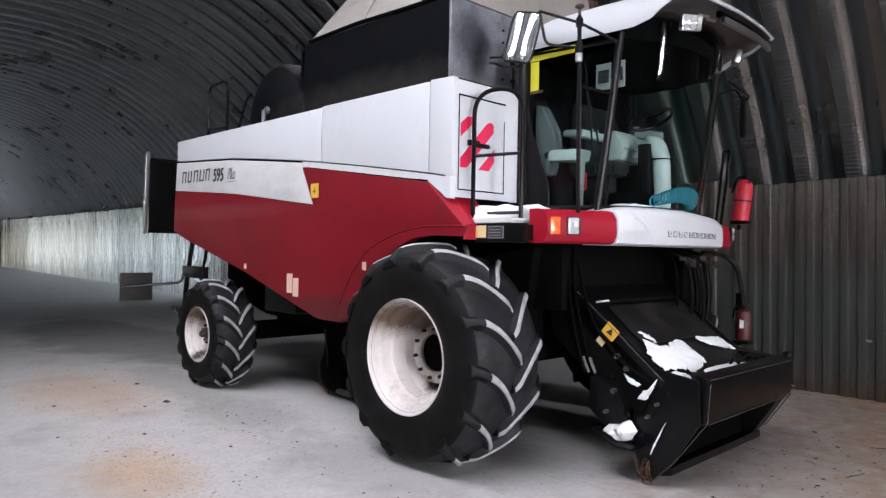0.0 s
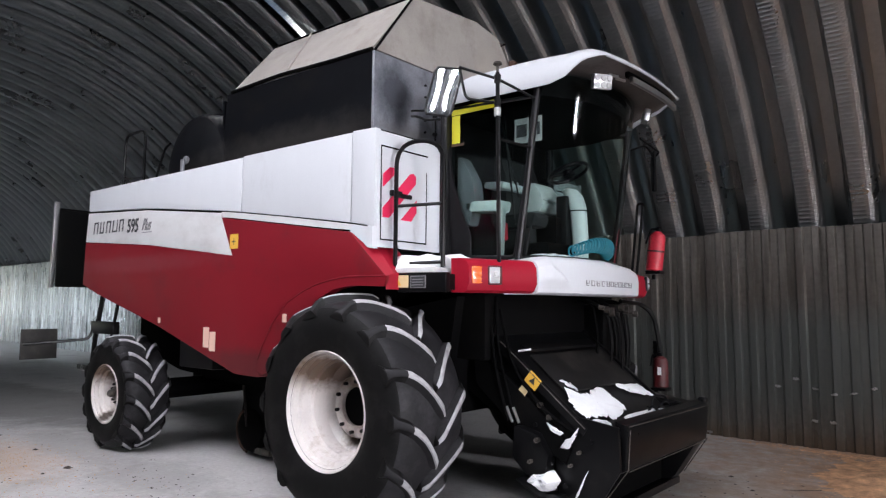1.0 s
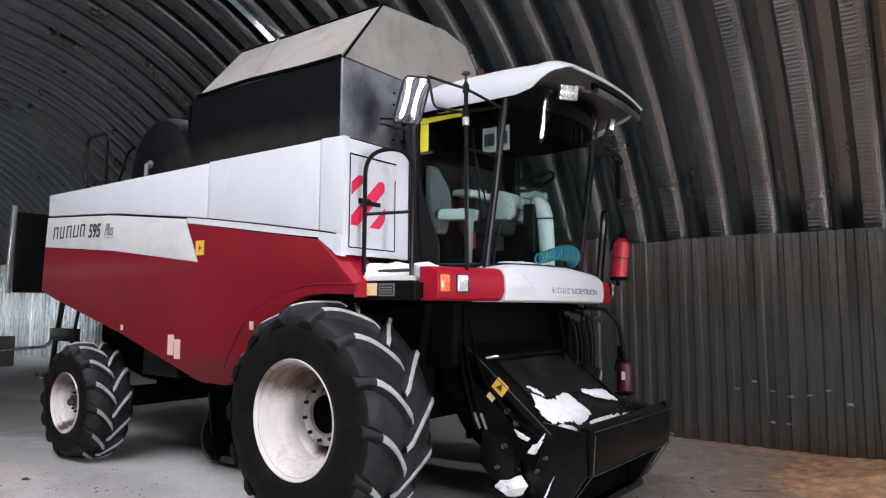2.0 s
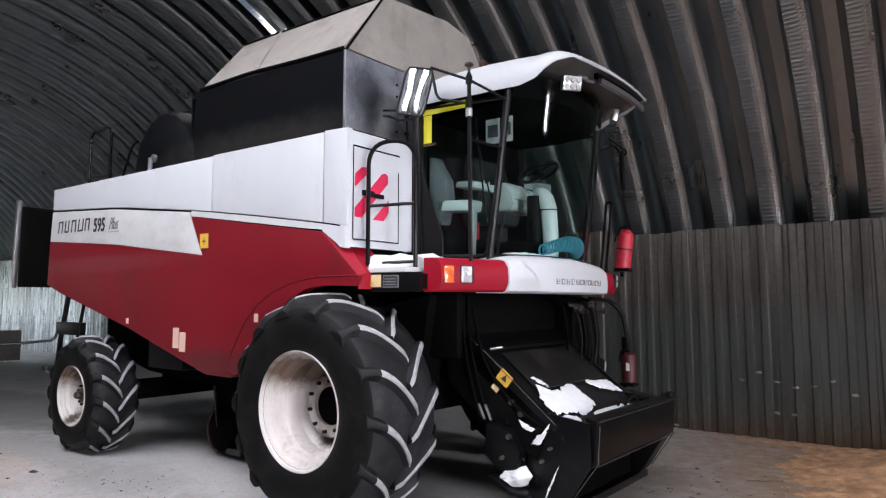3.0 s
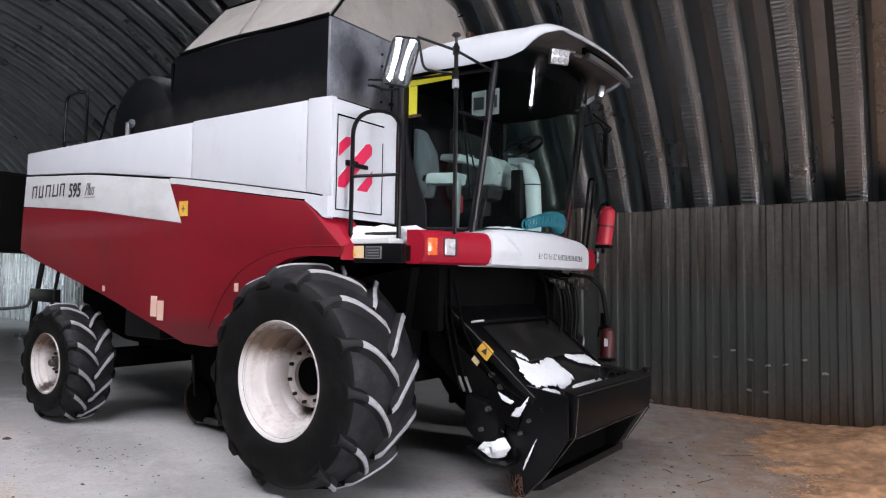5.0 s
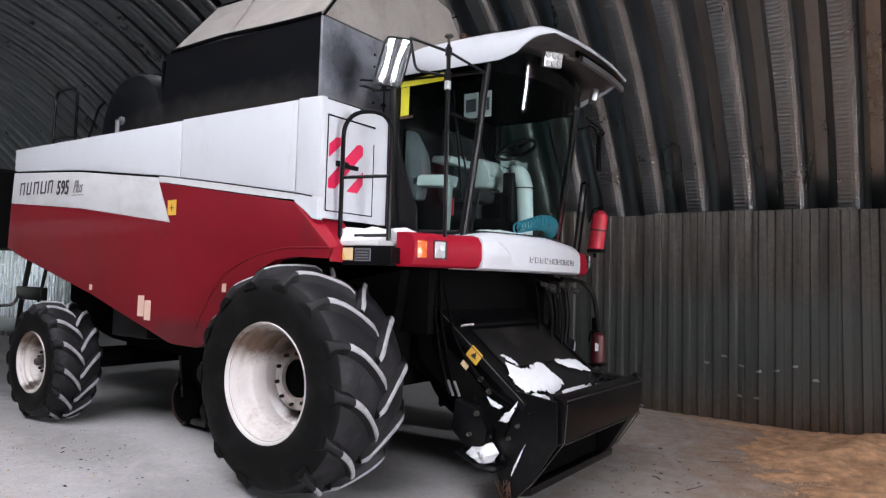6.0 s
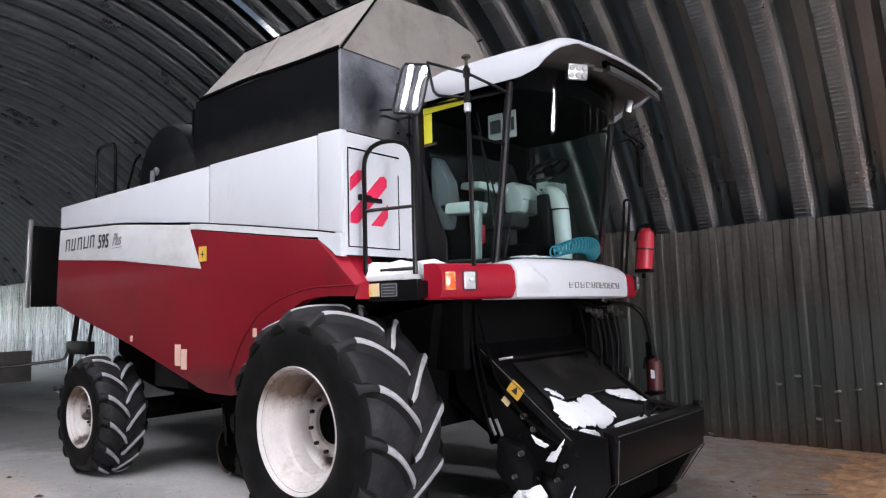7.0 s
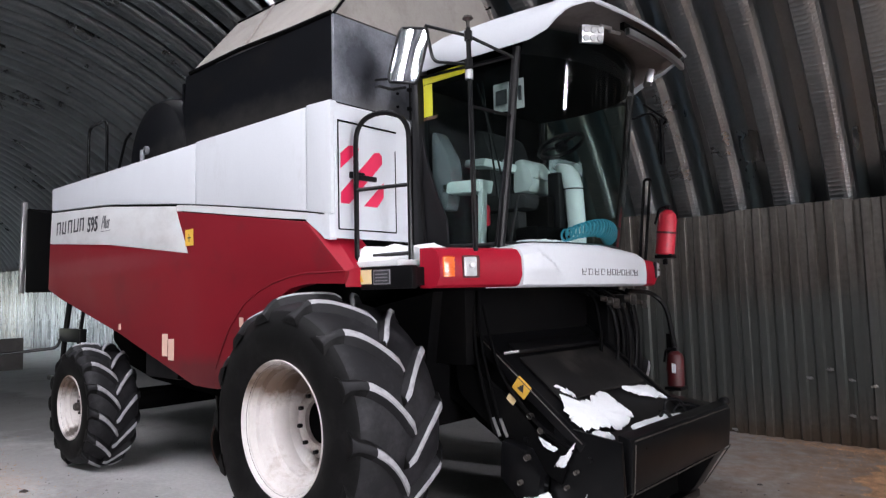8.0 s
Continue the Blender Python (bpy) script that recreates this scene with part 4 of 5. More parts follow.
for xa, xb in ((-4.5, -3.98),):
    bm = bmesh.new()
    tube(bm, bent([(xa, -1.3, 2.95), (xa + 0.02, -1.3, 3.7), (xb, -1.3, 3.7), (xb, -1.3, 2.95)], 0.12), 0.016)
    part("roof_rail", bm, BLACK, combine, "black bent tube roof rail")
    bm = bmesh.new()
    tube(bm, [(xa + 0.02, -1.3, 3.15), (xb, -1.3, 3.12)], 0.012)
    part("roof_rail_bar", bm, BLACK, combine)
    bm = bmesh.new()
    tube(bm, bent([(-3.75, -1.3, 2.95), (-3.5, -1.3, 3.4), (-3.38, -1.3, 3.44)], 0.08), 0.014)
    part("roof_rail", bm, BLACK, combine)

# ---- rear hood, bracket and marker board ----
bm = bmesh.new()
prism(bm, [(-4.75, 1.85), (-6.0, 1.83), (-5.96, 2.9), (-5.3, 2.78), (-4.75, 2.74)], -1.48, 1.48, bevel=0.02)
part("straw_hood", bm, BLACK_MATT, combine, "black straw hood at the rear")
bm = bmesh.new()
prism(bm, [(-6.07, 1.82), (-6.03, 1.82), (-5.96, 2.98), (-6.02, 2.98)], -1.53, -1.47, bevel=0.006)
part("hood_edge", bm, BRIGHT_METAL, combine, "bare metal edge strip")
bm = bmesh.new()
tube(bm, [(-4.55, -1.45, 1.75), (-4.72, -1.45, 1.2), (-4.78, -1.45, 0.9)], 0.03)
tube(bm, [(-4.15, -1.45, 1.65), (-4.3, -1.45, 1.2), (-4.75, -1.45, 0.85)], 0.02)
box(bm, (-4.8, -1.48, 1.25), (-4.2, -1.4, 1.4), 0.01)
box(bm, (-5.1, -1.5, 0.8), (-4.5, -1.35, 0.86), 0.01)
part("rear_bracket", bm, BLACK, combine)
bm = bmesh.new()
tube(bm, bent([(-4.75, -1.45, 1.35), (-4.78, -1.5, 1.18), (-4.85, -1.75, 1.16), (-4.98, -2.15, 1.13)], 0.06), 0.018)
part("board_arm", bm, BLACK, combine)
bm = bmesh.new()
box(bm, (-5.01, -2.18, 0.95), (-4.99, -1.78, 1.305), 0.006)
part("marker_board", bm, BOARD, combine, "grimy dark square marker board")
bm = bmesh.new()
disc(bm, 0.04, 0, 0.08, 14, Matrix.Translation((-4.95, -1.5, 0.82)))
part("rear_lamp", bm, LENS, combine)

# ---- cab ----
cab = new("cab")
cab.parent = combine
tagged(cab, "black framed glass cab with a white roof")
CY = 0.8


def shield(y, z, off=0.0):
    return float(np.interp(z, [1.95, 2.6, 3.25, 3.4], [1.02, 1.12, 1.2, 1.22])) + 0.27 * (1 - abs(y / CY) ** 2.4) + off


bm = bmesh.new()
box(bm, (0.3, -CY, 1.84), (1.05, CY, 1.95), 0.01)
part("cab_floor", bm, BLACK_MATT, cab)
bm = bmesh.new()
box(bm, (0.27, -0.84, 1.95), (0.33, 0.84, 3.3), 0.01)
part("cab_rear_wall", bm, BLACK_MATT, cab)
bm = bmesh.new()
ys = [-CY + 2 * CY * k / 20 for k in range(21)]
zs = [1.98, 2.2, 2.5, 2.8, 3.05, 3.2, 3.42]
loft(bm, [[(shield(y, z), y, z) for y in ys] for z in zs])
ob = part("windscreen", bm, GLASS, cab, "curved greenish windscreen")
ob.visible_shadow = False
for s in (-1, 1):
    bm = bmesh.new()
    prism(bm, [(0.36, 2.0), (1.02, 2.0), (1.11, 2.6), (1.18, 3.22), (0.36, 3.27)], CY * s, (CY - 0.006) * s)
    ob = part("side_window", bm, DOOR_GLASS, cab, "side window glass")
    ob.visible_shadow = False
    bm = bmesh.new()
    tube(bm, [(1.02, CY * s, 1.95), (1.115, CY * s, 2.6), (1.2, CY * s, 3.28)], 0.028, 10)
    part("front_pillar", bm, PLASTIC, cab)
    bm = bmesh.new()
    prism(bm, [(0.28, 2.06), (0.32, 1.97), (0.4, 1.93), (0.37, 2.3), (0.355, 3.28), (0.29, 3.28)], (CY + 0.06) * s, (CY - 0.05) * s, bevel=0.02)
    part("rear_pillar", bm, PLASTIC, cab)
    bm = bmesh.new()
    tube(bm, bent([(0.37, CY * s, 2.02), (1.0, CY * s, 2.0), (1.1, CY * s, 2.6), (1.18, CY * s, 3.23), (0.36, CY * s, 3.27)], 0.05, 3), 0.016)
    part("window_seal", bm, PLASTIC, cab)
bm = bmesh.new()
loft(bm, [[(shield(y, 1.95) + d, y, z) for y in ys] for d, z in ((-0.02, 1.9), (0.02, 1.93), (0.02, 2.0), (-0.01, 2.02), (-0.08, 2.01))])
part("screen_base", bm, PLASTIC, cab)

# roof: a smooth white cap with a visor that curves down to the front
def half_w(x):
    return float(np.interp(x, [0.26, 0.32, 0.5, 1.1, 1.4, 1.55, 1.64, 1.7, 1.72], [0.78, 0.86, 0.9, 0.9, 0.89, 0.87, 0.83, 0.76, 0.72]))


def roof_top(x):
    return float(np.interp(x, [0.26, 0.34, 0.6, 1.0, 1.3, 1.5, 1.62, 1.69, 1.72], [3.48, 3.53, 3.575, 3.58, 3.57, 3.55, 3.53, 3.505, 3.47]))


def roof_low(x):
    return float(np.interp(x, [0.26, 0.9, 1.35, 1.48, 1.6, 1.72], [3.29, 3.265, 3.265, 3.3, 3.395, 3.45]))


def bow(x, f):
    """The front edge swells a little in the middle."""
    return x + 0.06 * (1 - f * f) * max(0.0, min(1.0, (x - 1.35) / 0.35))


def worn_edge(x):
    """The skirt on the far side is worn shorter towards the front."""
    return 0.12 * max(0.0, min(1.0, (x - 1.1) / 0.25)) * max(0.25, min(1.0, (1.8 - x) / 0.3))


rows = []
xs = [0.26, 0.3, 0.4, 0.6, 0.8, 1.0, 1.2, 1.35, 1.48, 1.55, 1.6, 1.64, 1.67, 1.7, 1.72]
for x in xs:
    w, t, lo = half_w(x), roof_top(x), roof_low(x)
    prof = [(0.99, 0.0), (1.0, 0.06), (1.0, 0.3), (0.985, 0.52), (0.93, 0.74), (0.82, 0.88), (0.6, 0.96), (0.3, 0.99), (0, 1.0)]
    up = lo + worn_edge(x)
    row = [(bow(x, a), -w * a, lo + (t - lo) * h) for a, h in prof] + [(bow(x, a), w * a, up + (t - up) * h) for a, h in prof[::-1][1:]]
    rows.append(row)
bm = bmesh.new()
loft(bm, rows)
bm.faces.new([bm.verts.new(p) for p in rows[0]])
front = rows[-1]
loft(bm, [front, [(px + 0.006, py * 0.97, max(roof_low(1.72) + 0.004, pz - 0.03)) for px, py, pz in front], [(bow(1.72, py / 0.72) - 0.004, py * 0.95, roof_low(1.72)) for px, py, pz in front]])
bmesh.ops.remove_doubles(bm, verts=bm.verts[:], dist=0.0005)
part("cab_roof", bm, WHITE, cab, "smooth white cab roof with a visor")
bm = bmesh.new()
fs = [-0.97 + 1.94 * k / 20 for k in range(21)]
loft(bm, [[(bow(x, f) - 0.02, half_w(x) * f, roof_low(x) + 0.012 + (3.45 - roof_low(x)) * (1 - abs(f) ** 7) + max(0.0, f) ** 7 * worn_edge(x)) for f in fs] for x in xs])
part("visor_underside", bm, VISOR, cab, "grimy grey visor underside")
for name, material, drop, lift, back in (("visor_gap", GAP, -0.01, 0.0, 0.035), ("visor_trim", BRIGHT_METAL, 0.04, 0.0, 0.0)):
    bm = bmesh.new()
    loft(bm, [[(bow(1.7, y / 0.72) - back - d, y, 3.39 - drop + 0.02 * max(0, y) + h) for d, h in ((0, 0), (0, 0.045), (0.03, 0.045), (0.03, 0))] for y in [-0.3 + 0.1 * k for k in range(11)]], close=True)
    part(name, bm, material, cab)
for y in (-0.52, -0.4):
    bm = bmesh.new()
    tube(bm, [(1.66, y, 3.37), (1.68, y + 0.1, 3.375)], 0.012)
    part("visor_bolt", bm, BRIGHT_METAL, cab)


def work_lamp(x, y, z, turn, material=LENS):
    lamp = new("work_lamp")
    lamp.parent = cab
    lamp.matrix_basis = pose(x, y, z, 0, 12, turn)
    tagged(lamp, "six lens square work lamp")
    bm = bmesh.new()
    box(bm, (-0.05, -0.075, -0.055), (0.0, 0.075, 0.055), 0.01)
    part("housing", bm, BRIGHT_METAL, lamp)
    for j in range(2):
        for i in range(3):
            bm = bmesh.new()
            disc(bm, 0.022, 0, 0.012, 14, Matrix.Translation((0.0, -0.048 + 0.048 * i, -0.025 + 0.05 * j)) @ Matrix.Rotation(radians(-90), 4, "Z"), 0.004)
            part("lens", bm, material, lamp)


work_lamp(1.66, -0.62, 3.29, -35)
work_lamp(1.46, 0.66, 3.34, 35, VISOR)

# mirror pole and mirrors
bm = bmesh.new()
tube(bm, [(1.08, -1.13, 1.94), (1.065, -1.13, 3.35)], 0.016)
part("mirror_pole", bm, BLACK, combine, "black upright mirror pole")
bm = bmesh.new()
lathe(bm, [(0.001, -3.43), (0.03, -3.425), (0.035, -3.41), (0.012, -3.395), (0.01, -3.34)], 16, Matrix.Translation((1.065, -1.13, 0)) @ Matrix.Rotation(radians(-90), 4, "X"))
part("pole_knob", bm, WORN, combine)
for z in (3.3, 3.12, 3.05):
    bm = bmesh.new()
    tube(bm, [(1.065, -1.13, z - 0.03), (1.065, -1.13, z + 0.03)], 0.026, 10)
    part("pole_clamp", bm, BRIGHT_METAL if z < 3.1 else BLACK, combine)
for pts in (((0.72, -1.15, 3.46), (1.065, -1.13, 3.3)), ((0.72, -1.15, 3.46), (0.78, -1.15, 3.2), (1.065, -1.13, 3.12)), ((1.065, -1.13, 3.3), (1.2, -0.84, 3.2)), ((1.07, -1.13, 2.85), (1.15, -0.82, 2.83))):
    bm = bmesh.new()
    tube(bm, bent(pts, 0.06), 0.011)
    part("mirror_arm", bm, BLACK, combine)


def mirror(mx, my, mz, turn, tilt):
    mi = new("wing_mirror")
    mi.parent = combine
    mi.matrix_basis = pose(mx, my, mz, 0, tilt, turn) @ Matrix.Rotation(radians(-11), 4, "X")
    tagged(mi, "large chromed wing mirror with a black rim")
    bm = bmesh.new()
    rows = []
    for k in range(17):
        h = -0.2 + 0.4 * k / 16
        w = 0.112 * (1 - 0.2 * (abs(h) / 0.2) ** 8)
        rows.append([(0.009 * (1 - (j / 4 - 1) ** 2) * (1 - (h / 0.3) ** 2), -w + 2 * w * j / 8, h) for j in range(9)])
    loft(bm, rows)
    part("mirror_shell", bm, CHROME, mi, "chromed convex shell")
    bm = bmesh.new()
    rim = [rows[0][j] for j in range(9)] + [r[8] for r in rows[1:]] + [rows[-1][j] for j in range(7, -1, -1)] + [r[0] for r in rows[::-1][1:-1]]
    tube(bm, rim, 0.01, 8, True)
    part("mirror_rim", bm, PLASTIC, mi)
    return mi


mirror(0.565, -1.16, 3.295, -66, -9)
bm = bmesh.new()
tube(bm, bent([(0.2, -1.12, 3.21), (0.24, -1.17, 3.2), (0.42, -1.2, 3.16)], 0.03), 0.009)
tube(bm, bent([(0.2, -1.12, 3.17), (0.3, -1.18, 3.14), (0.44, -1.2, 3.08), (0.56, -1.19, 3.07)], 0.04), 0.011)
part("mirror_bracket", bm, BLACK, combine)
mr = new("wing_mirror")
mr.parent = combine
mr.matrix_basis = pose(1.23, 1.3, 2.97, 0, 0, 30)
bm = bmesh.new()
rows = [[(0.03 * math.sin(math.pi * j / 8), (-0.09 + 0.18 * j / 8) * math.sqrt(max(0.05, 1 - (h / 0.21) ** 2)), h) for j in range(9)] for h in [-0.2 + 0.05 * k for k in range(9)]]
loft(bm, rows)
bmesh.ops.solidify(bm, geom=bm.faces[:], thickness=0.02)
part("mirror_shell", bm, PLASTIC, mr)
bm = bmesh.new()
tube(bm, bent([(1.2, 0.84, 3.1), (1.25, 1.1, 3.2), (1.24, 1.28, 3.1)], 0.1), 0.01)
tube(bm, bent([(1.3, 0.84, 3.2), (1.3, 1.3, 3.15), (1.22, 1.3, 3.1)], 0.1), 0.01)
part("mirror_arm", bm, BLACK, combine)

bm = bmesh.new()
prism(bm, [(0.29, 2.9), (0.36, 2.86), (0.41, 2.62), (0.5, 2.38), (0.58, 2.2), (0.59, 2.02), (0.5, 1.97), (0.29, 1.96)], -0.83, -0.806, bevel=0.01)
part("door_panel", bm, PLASTIC, cab, "black rear corner of the door")

# dark roof lining that follows the screen
bm = bmesh.new()
ys = [-0.74 + 1.48 * k / 14 for k in range(15)]
loft(bm, [[(0.34, y, 3.42), (0.34, y, 3.2), (0.85, y, 3.19), (shield(y, 3.2) - 0.14, y, 3.22), (shield(y, 3.22) - 0.05, y, 3.25), (shield(y, 3.42) - 0.03, y, 3.42)] for y in ys], close=True)
part("roof_lining", bm, BLACK_MATT, cab, "black cab roof lining")

# tape on the door glass
plate("tape", 0.365, 0.8, 3.21, 3.275, YELLOW, y=-CY - 0.01, label="yellow tape on the door glass", parent=cab)
plate("tape", 0.37, 0.455, 2.97, 3.205, YELLOW, y=-CY - 0.01, label="yellow tape on the door glass", parent=cab)
plate("tape_end", 0.365, 0.5, 2.945, 2.967, RUST, y=-CY - 0.01, parent=cab)

# inside the cab
bm = bmesh.new()
prism(bm, [(0.36, 2.35), (0.44, 2.28), (0.56, 2.5), (0.56, 2.75), (0.5, 2.93), (0.4, 2.98)], -0.28, 0.28, bevel=0.05)
prism(bm, [(0.4, 2.3), (0.85, 2.3), (0.88, 2.38), (0.82, 2.43), (0.45, 2.42)], -0.27, 0.27, bevel=0.04)
box(bm, (0.45, -0.2, 1.95), (0.75, 0.2, 2.3), 0.02)
part("driver_seat", bm, DARKCLOTH, cab, "grey cloth driver seat")
bm = bmesh.new()
prism(bm, [(0.36, 2.3), (0.5, 2.28), (0.56, 2.5), (0.54, 2.66), (0.42, 2.86), (0.37, 2.88)], -0.74, -0.6, bevel=0.035)
part("passenger_seat_back", bm, SEATCLOTH, cab)
bm = bmesh.new()
prism(bm, [(0.46, 2.4), (0.8, 2.38), (0.82, 2.47), (0.46, 2.49)], -0.74, -0.58, bevel=0.018)
prism(bm, [(0.77, 2.0), (0.8, 2.0), (0.82, 2.4), (0.78, 2.4)], -0.72, -0.66, bevel=0.01)
part("arm_console", bm, MINT, cab, "pale plastic console")
bm = bmesh.new()
prism(bm, [(0.42, 2.645), (0.62, 2.625), (0.64, 2.685), (0.44, 2.7)], -0.44, 0.2, bevel=0.02)
part("dash_shelf", bm, MINT, cab)
bm = bmesh.new()
for y in (-0.2, -0.12):
    disc(bm, 0.018, 0, 0.02, 12, Matrix.Translation((0.55, y, 2.715)))
part("knob", bm, LENS, cab)
bm = bmesh.new()
prism(bm, [(0.58, 2.46), (0.74, 2.46), (0.78, 2.52), (0.76, 2.62), (0.68, 2.73), (0.6, 2.72)], -0.04, 0.3, bevel=0.04)
box(bm, (0.77, -0.02, 2.56), (0.79, 0.26, 2.57))
part("side_console", bm, MINT, cab, "pale plastic side console")
bm = bmesh.new()
box(bm, (0.6, -0.1, 1.97), (0.95, 0.1, 2.4), 0.03)
box(bm, (0.85, -0.4, 1.97), (1.05, 0.1, 2.15), 0.03)
part("pedal_box", bm, BLACK_MATT, cab)
bm = bmesh.new()
rows = []
for z, x, w, d in ((1.96, 1.07, 0.062, 0.065), (2.2, 1.07, 0.066, 0.07), (2.45, 1.05, 0.07, 0.075), (2.47, 1.045, 0.078, 0.08), (2.58, 1.01, 0.08, 0.08), (2.64, 0.97, 0.066, 0.066), (2.66, 0.95, 0.03, 0.03)):
    rows.append([(x + d * math.cos(k * math.tau / 16), 0.1 + w * math.sin(k * math.tau / 16), z) for k in range(16)])
loft(bm, rows, close=True)
column = part("steering_column", bm, MINT, cab, "pale plastic steering column")
bm = bmesh.new()
lathe(bm, [(0.07, -2.455), (0.083, -2.455), (0.083, -2.447), (0.07, -2.447)], 20, Matrix.Translation((1.05, 0.1, 0)) @ Matrix.Rotation(radians(-90), 4, "X"))
part("column_seam", bm, GAP, column)
bm = bmesh.new()
box(bm, (0.9, -0.02, 1.96), (1.0, 0.17, 2.58), 0.01)
part("column_back", bm, PLASTIC, cab)
bm = bmesh.new()
mw = Matrix.Translation((0.98, 0.06, 2.79)) @ Matrix.Rotation(radians(-112), 4, "Y")
pts = [mw @ Vector((0, 0.175 * math.cos(a), 0.175 * math.sin(a))) for a in [math.tau * k / 28 for k in range(28)]]
tube(bm, pts, 0.017, 8, True)
for a in (0.3, 2.4, 4.5):
    tube(bm, [mw @ Vector((0, 0, 0)), mw @ Vector((0, 0.175 * math.cos(a), 0.175 * math.sin(a)))], 0.012)
disc(bm, 0.05, -0.02, 0.03, 16, mw @ Matrix.Rotation(radians(90), 4, "Z"))
part("steering_wheel", bm, PLASTIC, cab, "black steering wheel")
for x0, x1 in ((0.94, 1.07), (1.13, 1.19)):
    bm = bmesh.new()
    prism(bm, [(x0, 2.9), (x1, 2.9), (x1, 3.1), (x0, 3.1)], -0.72, -0.715)
    sheet_ = part("paper_label", bm, LENS, cab, "printed paper label")
    bm = bmesh.new()
    prism(bm, [(x0 + 0.02, 2.95), (x1 - 0.015, 2.95), (x1 - 0.015, 3.05), (x0 + 0.02, 3.05)], -0.725, -0.722)
    part("label_mark", bm, INK, sheet_)
bm = bmesh.new()
tube(bm, [(0.95, -0.6, 2.0), (1.0, -0.55, 2.35)], 0.012)
tube(bm, [(0.8, -0.5, 2.3), (0.75, -0.6, 3.2)], 0.008)
tube(bm, bent([(0.7, -0.6, 3.2), (0.8, -0.6, 2.9), (0.9, -0.6, 2.5)], 0.2), 0.007)
part("cable", bm, PLASTIC, cab)
bm = bmesh.new()
prism(bm, [(0.72, 2.15), (0.8, 2.15), (0.8, 2.3), (0.72, 2.3)], -0.66, -0.6, bevel=0.02)
part("red_box", bm, EXT_RED, cab)

# coiled teal hose and papers on the shelf behind the screen
bm = bmesh.new()
pts = []
turns, n = 17, 300
for k in range(n):
    t = k / (n - 1)
    c = Vector((shield(-0.28 + 0.88 * t, 2.05) - 0.1, -0.28 + 0.88 * t, 2.07 + 0.05 * math.sin(math.pi * t) + 0.06 * t))
    a = math.tau * turns * t
    r = 0.042 + 0.04 * t
    pts.append(c + Vector((r * 0.8 * math.cos(a), r * 0.35 * math.sin(a), r * math.sin(a))))
tube(bm, pts, 0.008, 6)
solo("coiled_hose", bm, TEAL, "coiled teal plastic air hose lying behind the windscreen", "hose")
bm = bmesh.new()
blob(bm, [(0.98, -0.6), (1.06, -0.62), (1.12, -0.3), (1.16, -0.05), (1.1, -0.02), (1.03, -0.3)], 0.03, Matrix.Translation((0, 0, 2.015)), 5)
solo("crumpled_paper", bm, SNOW, "crumpled white paper on the shelf behind the windscreen", "paper")

# ---- right front: rails, extinguishers, hydraulic lines ----
bm = bmesh.new()
tube(bm, bent([(0.98, 1.3, 1.85), (1.06, 1.3, 2.66), (1.12, 1.3, 2.66), (1.03, 1.3, 1.85)], 0.04), 0.014)
part("hand_rail", bm, BLACK, combine, "black bent tube hand rail")


def extinguisher(x, y, z, h, r, paint=EXT_RED):
    e = thing("fire_extinguisher", "red fire extinguisher strapped to the harvester", "fire extinguisher", "fire extinguishers", at=(x, y, z))
    bm = bmesh.new()
    lathe(bm, [(0.001, 0), (r - 0.01, 0), (r, 0.01), (r, h * 0.72), (r * 0.85, h * 0.82), (r * 0.4, h * 0.9), (0.001, h * 0.9)], 24, Matrix.Rotation(radians(90), 4, "X"))
    part("cylinder", bm, paint, e)
    bm = bmesh.new()
    box(bm, (-0.02, -0.02, h * 0.9), (0.02, 0.02, h), 0.005)
    tube(bm, bent([(0, 0, h * 0.95), (-0.08, 0, h * 0.95), (-r - 0.03, 0, h * 0.6)], 0.04), 0.01)
    part("valve", bm, PLASTIC, e)
    for f in (0.42,):
        bm = bmesh.new()
        lathe(bm, [(r + 0.003, h * f), (r + 0.006, h * f), (r + 0.006, h * f + 0.018), (r + 0.003, h * f + 0.018)], 24, Matrix.Rotation(radians(90), 4, "X"))
        part("strap", bm, SHADED_RED, e)
    return e


extinguisher(1.22, 1.3, 1.985, 0.43, 0.08).rotation_euler = (0, radians(7), 0)
# this one hangs in shadow, which its darker paint stands in for
e2 = extinguisher(1.27, 1.3, 0.86, 0.33, 0.07, SHADED_RED)
bm = bmesh.new()
prism(bm, [(0.0, 0.12), (0.035, 0.12), (0.035, 0.19), (0.0, 0.2)], -0.079, -0.074)
part("paper_tag", bm, SNOW, e2)
bm = bmesh.new()
box(bm, (1.15, 1.25, 1.95), (1.3, 1.36, 1.985), 0.005)
box(bm, (1.17, 1.36, 1.9), (1.2, 1.4, 2.35), 0.005)
part("extinguisher_bracket", bm, BLACK, combine)
bm = bmesh.new()
box(bm, (1.17, 1.36, 0.8), (1.22, 1.41, 1.3), 0.005)
box(bm, (1.2, 1.22, 0.83), (1.34, 1.38, 0.86), 0.005)
part("extinguisher_bracket", bm, BLACK, combine)
rnd = random.Random(8)
bm = bmesh.new()
tube(bm, bent([(1.05, 0.9, 1.68), (1.1, 1.25, 1.66), (1.2, 1.32, 1.55), (1.26, 1.33, 1.2), (1.26, 1.36, 0.85)], 0.1), 0.022)
part("frame_tube", bm, BLACK, combine)
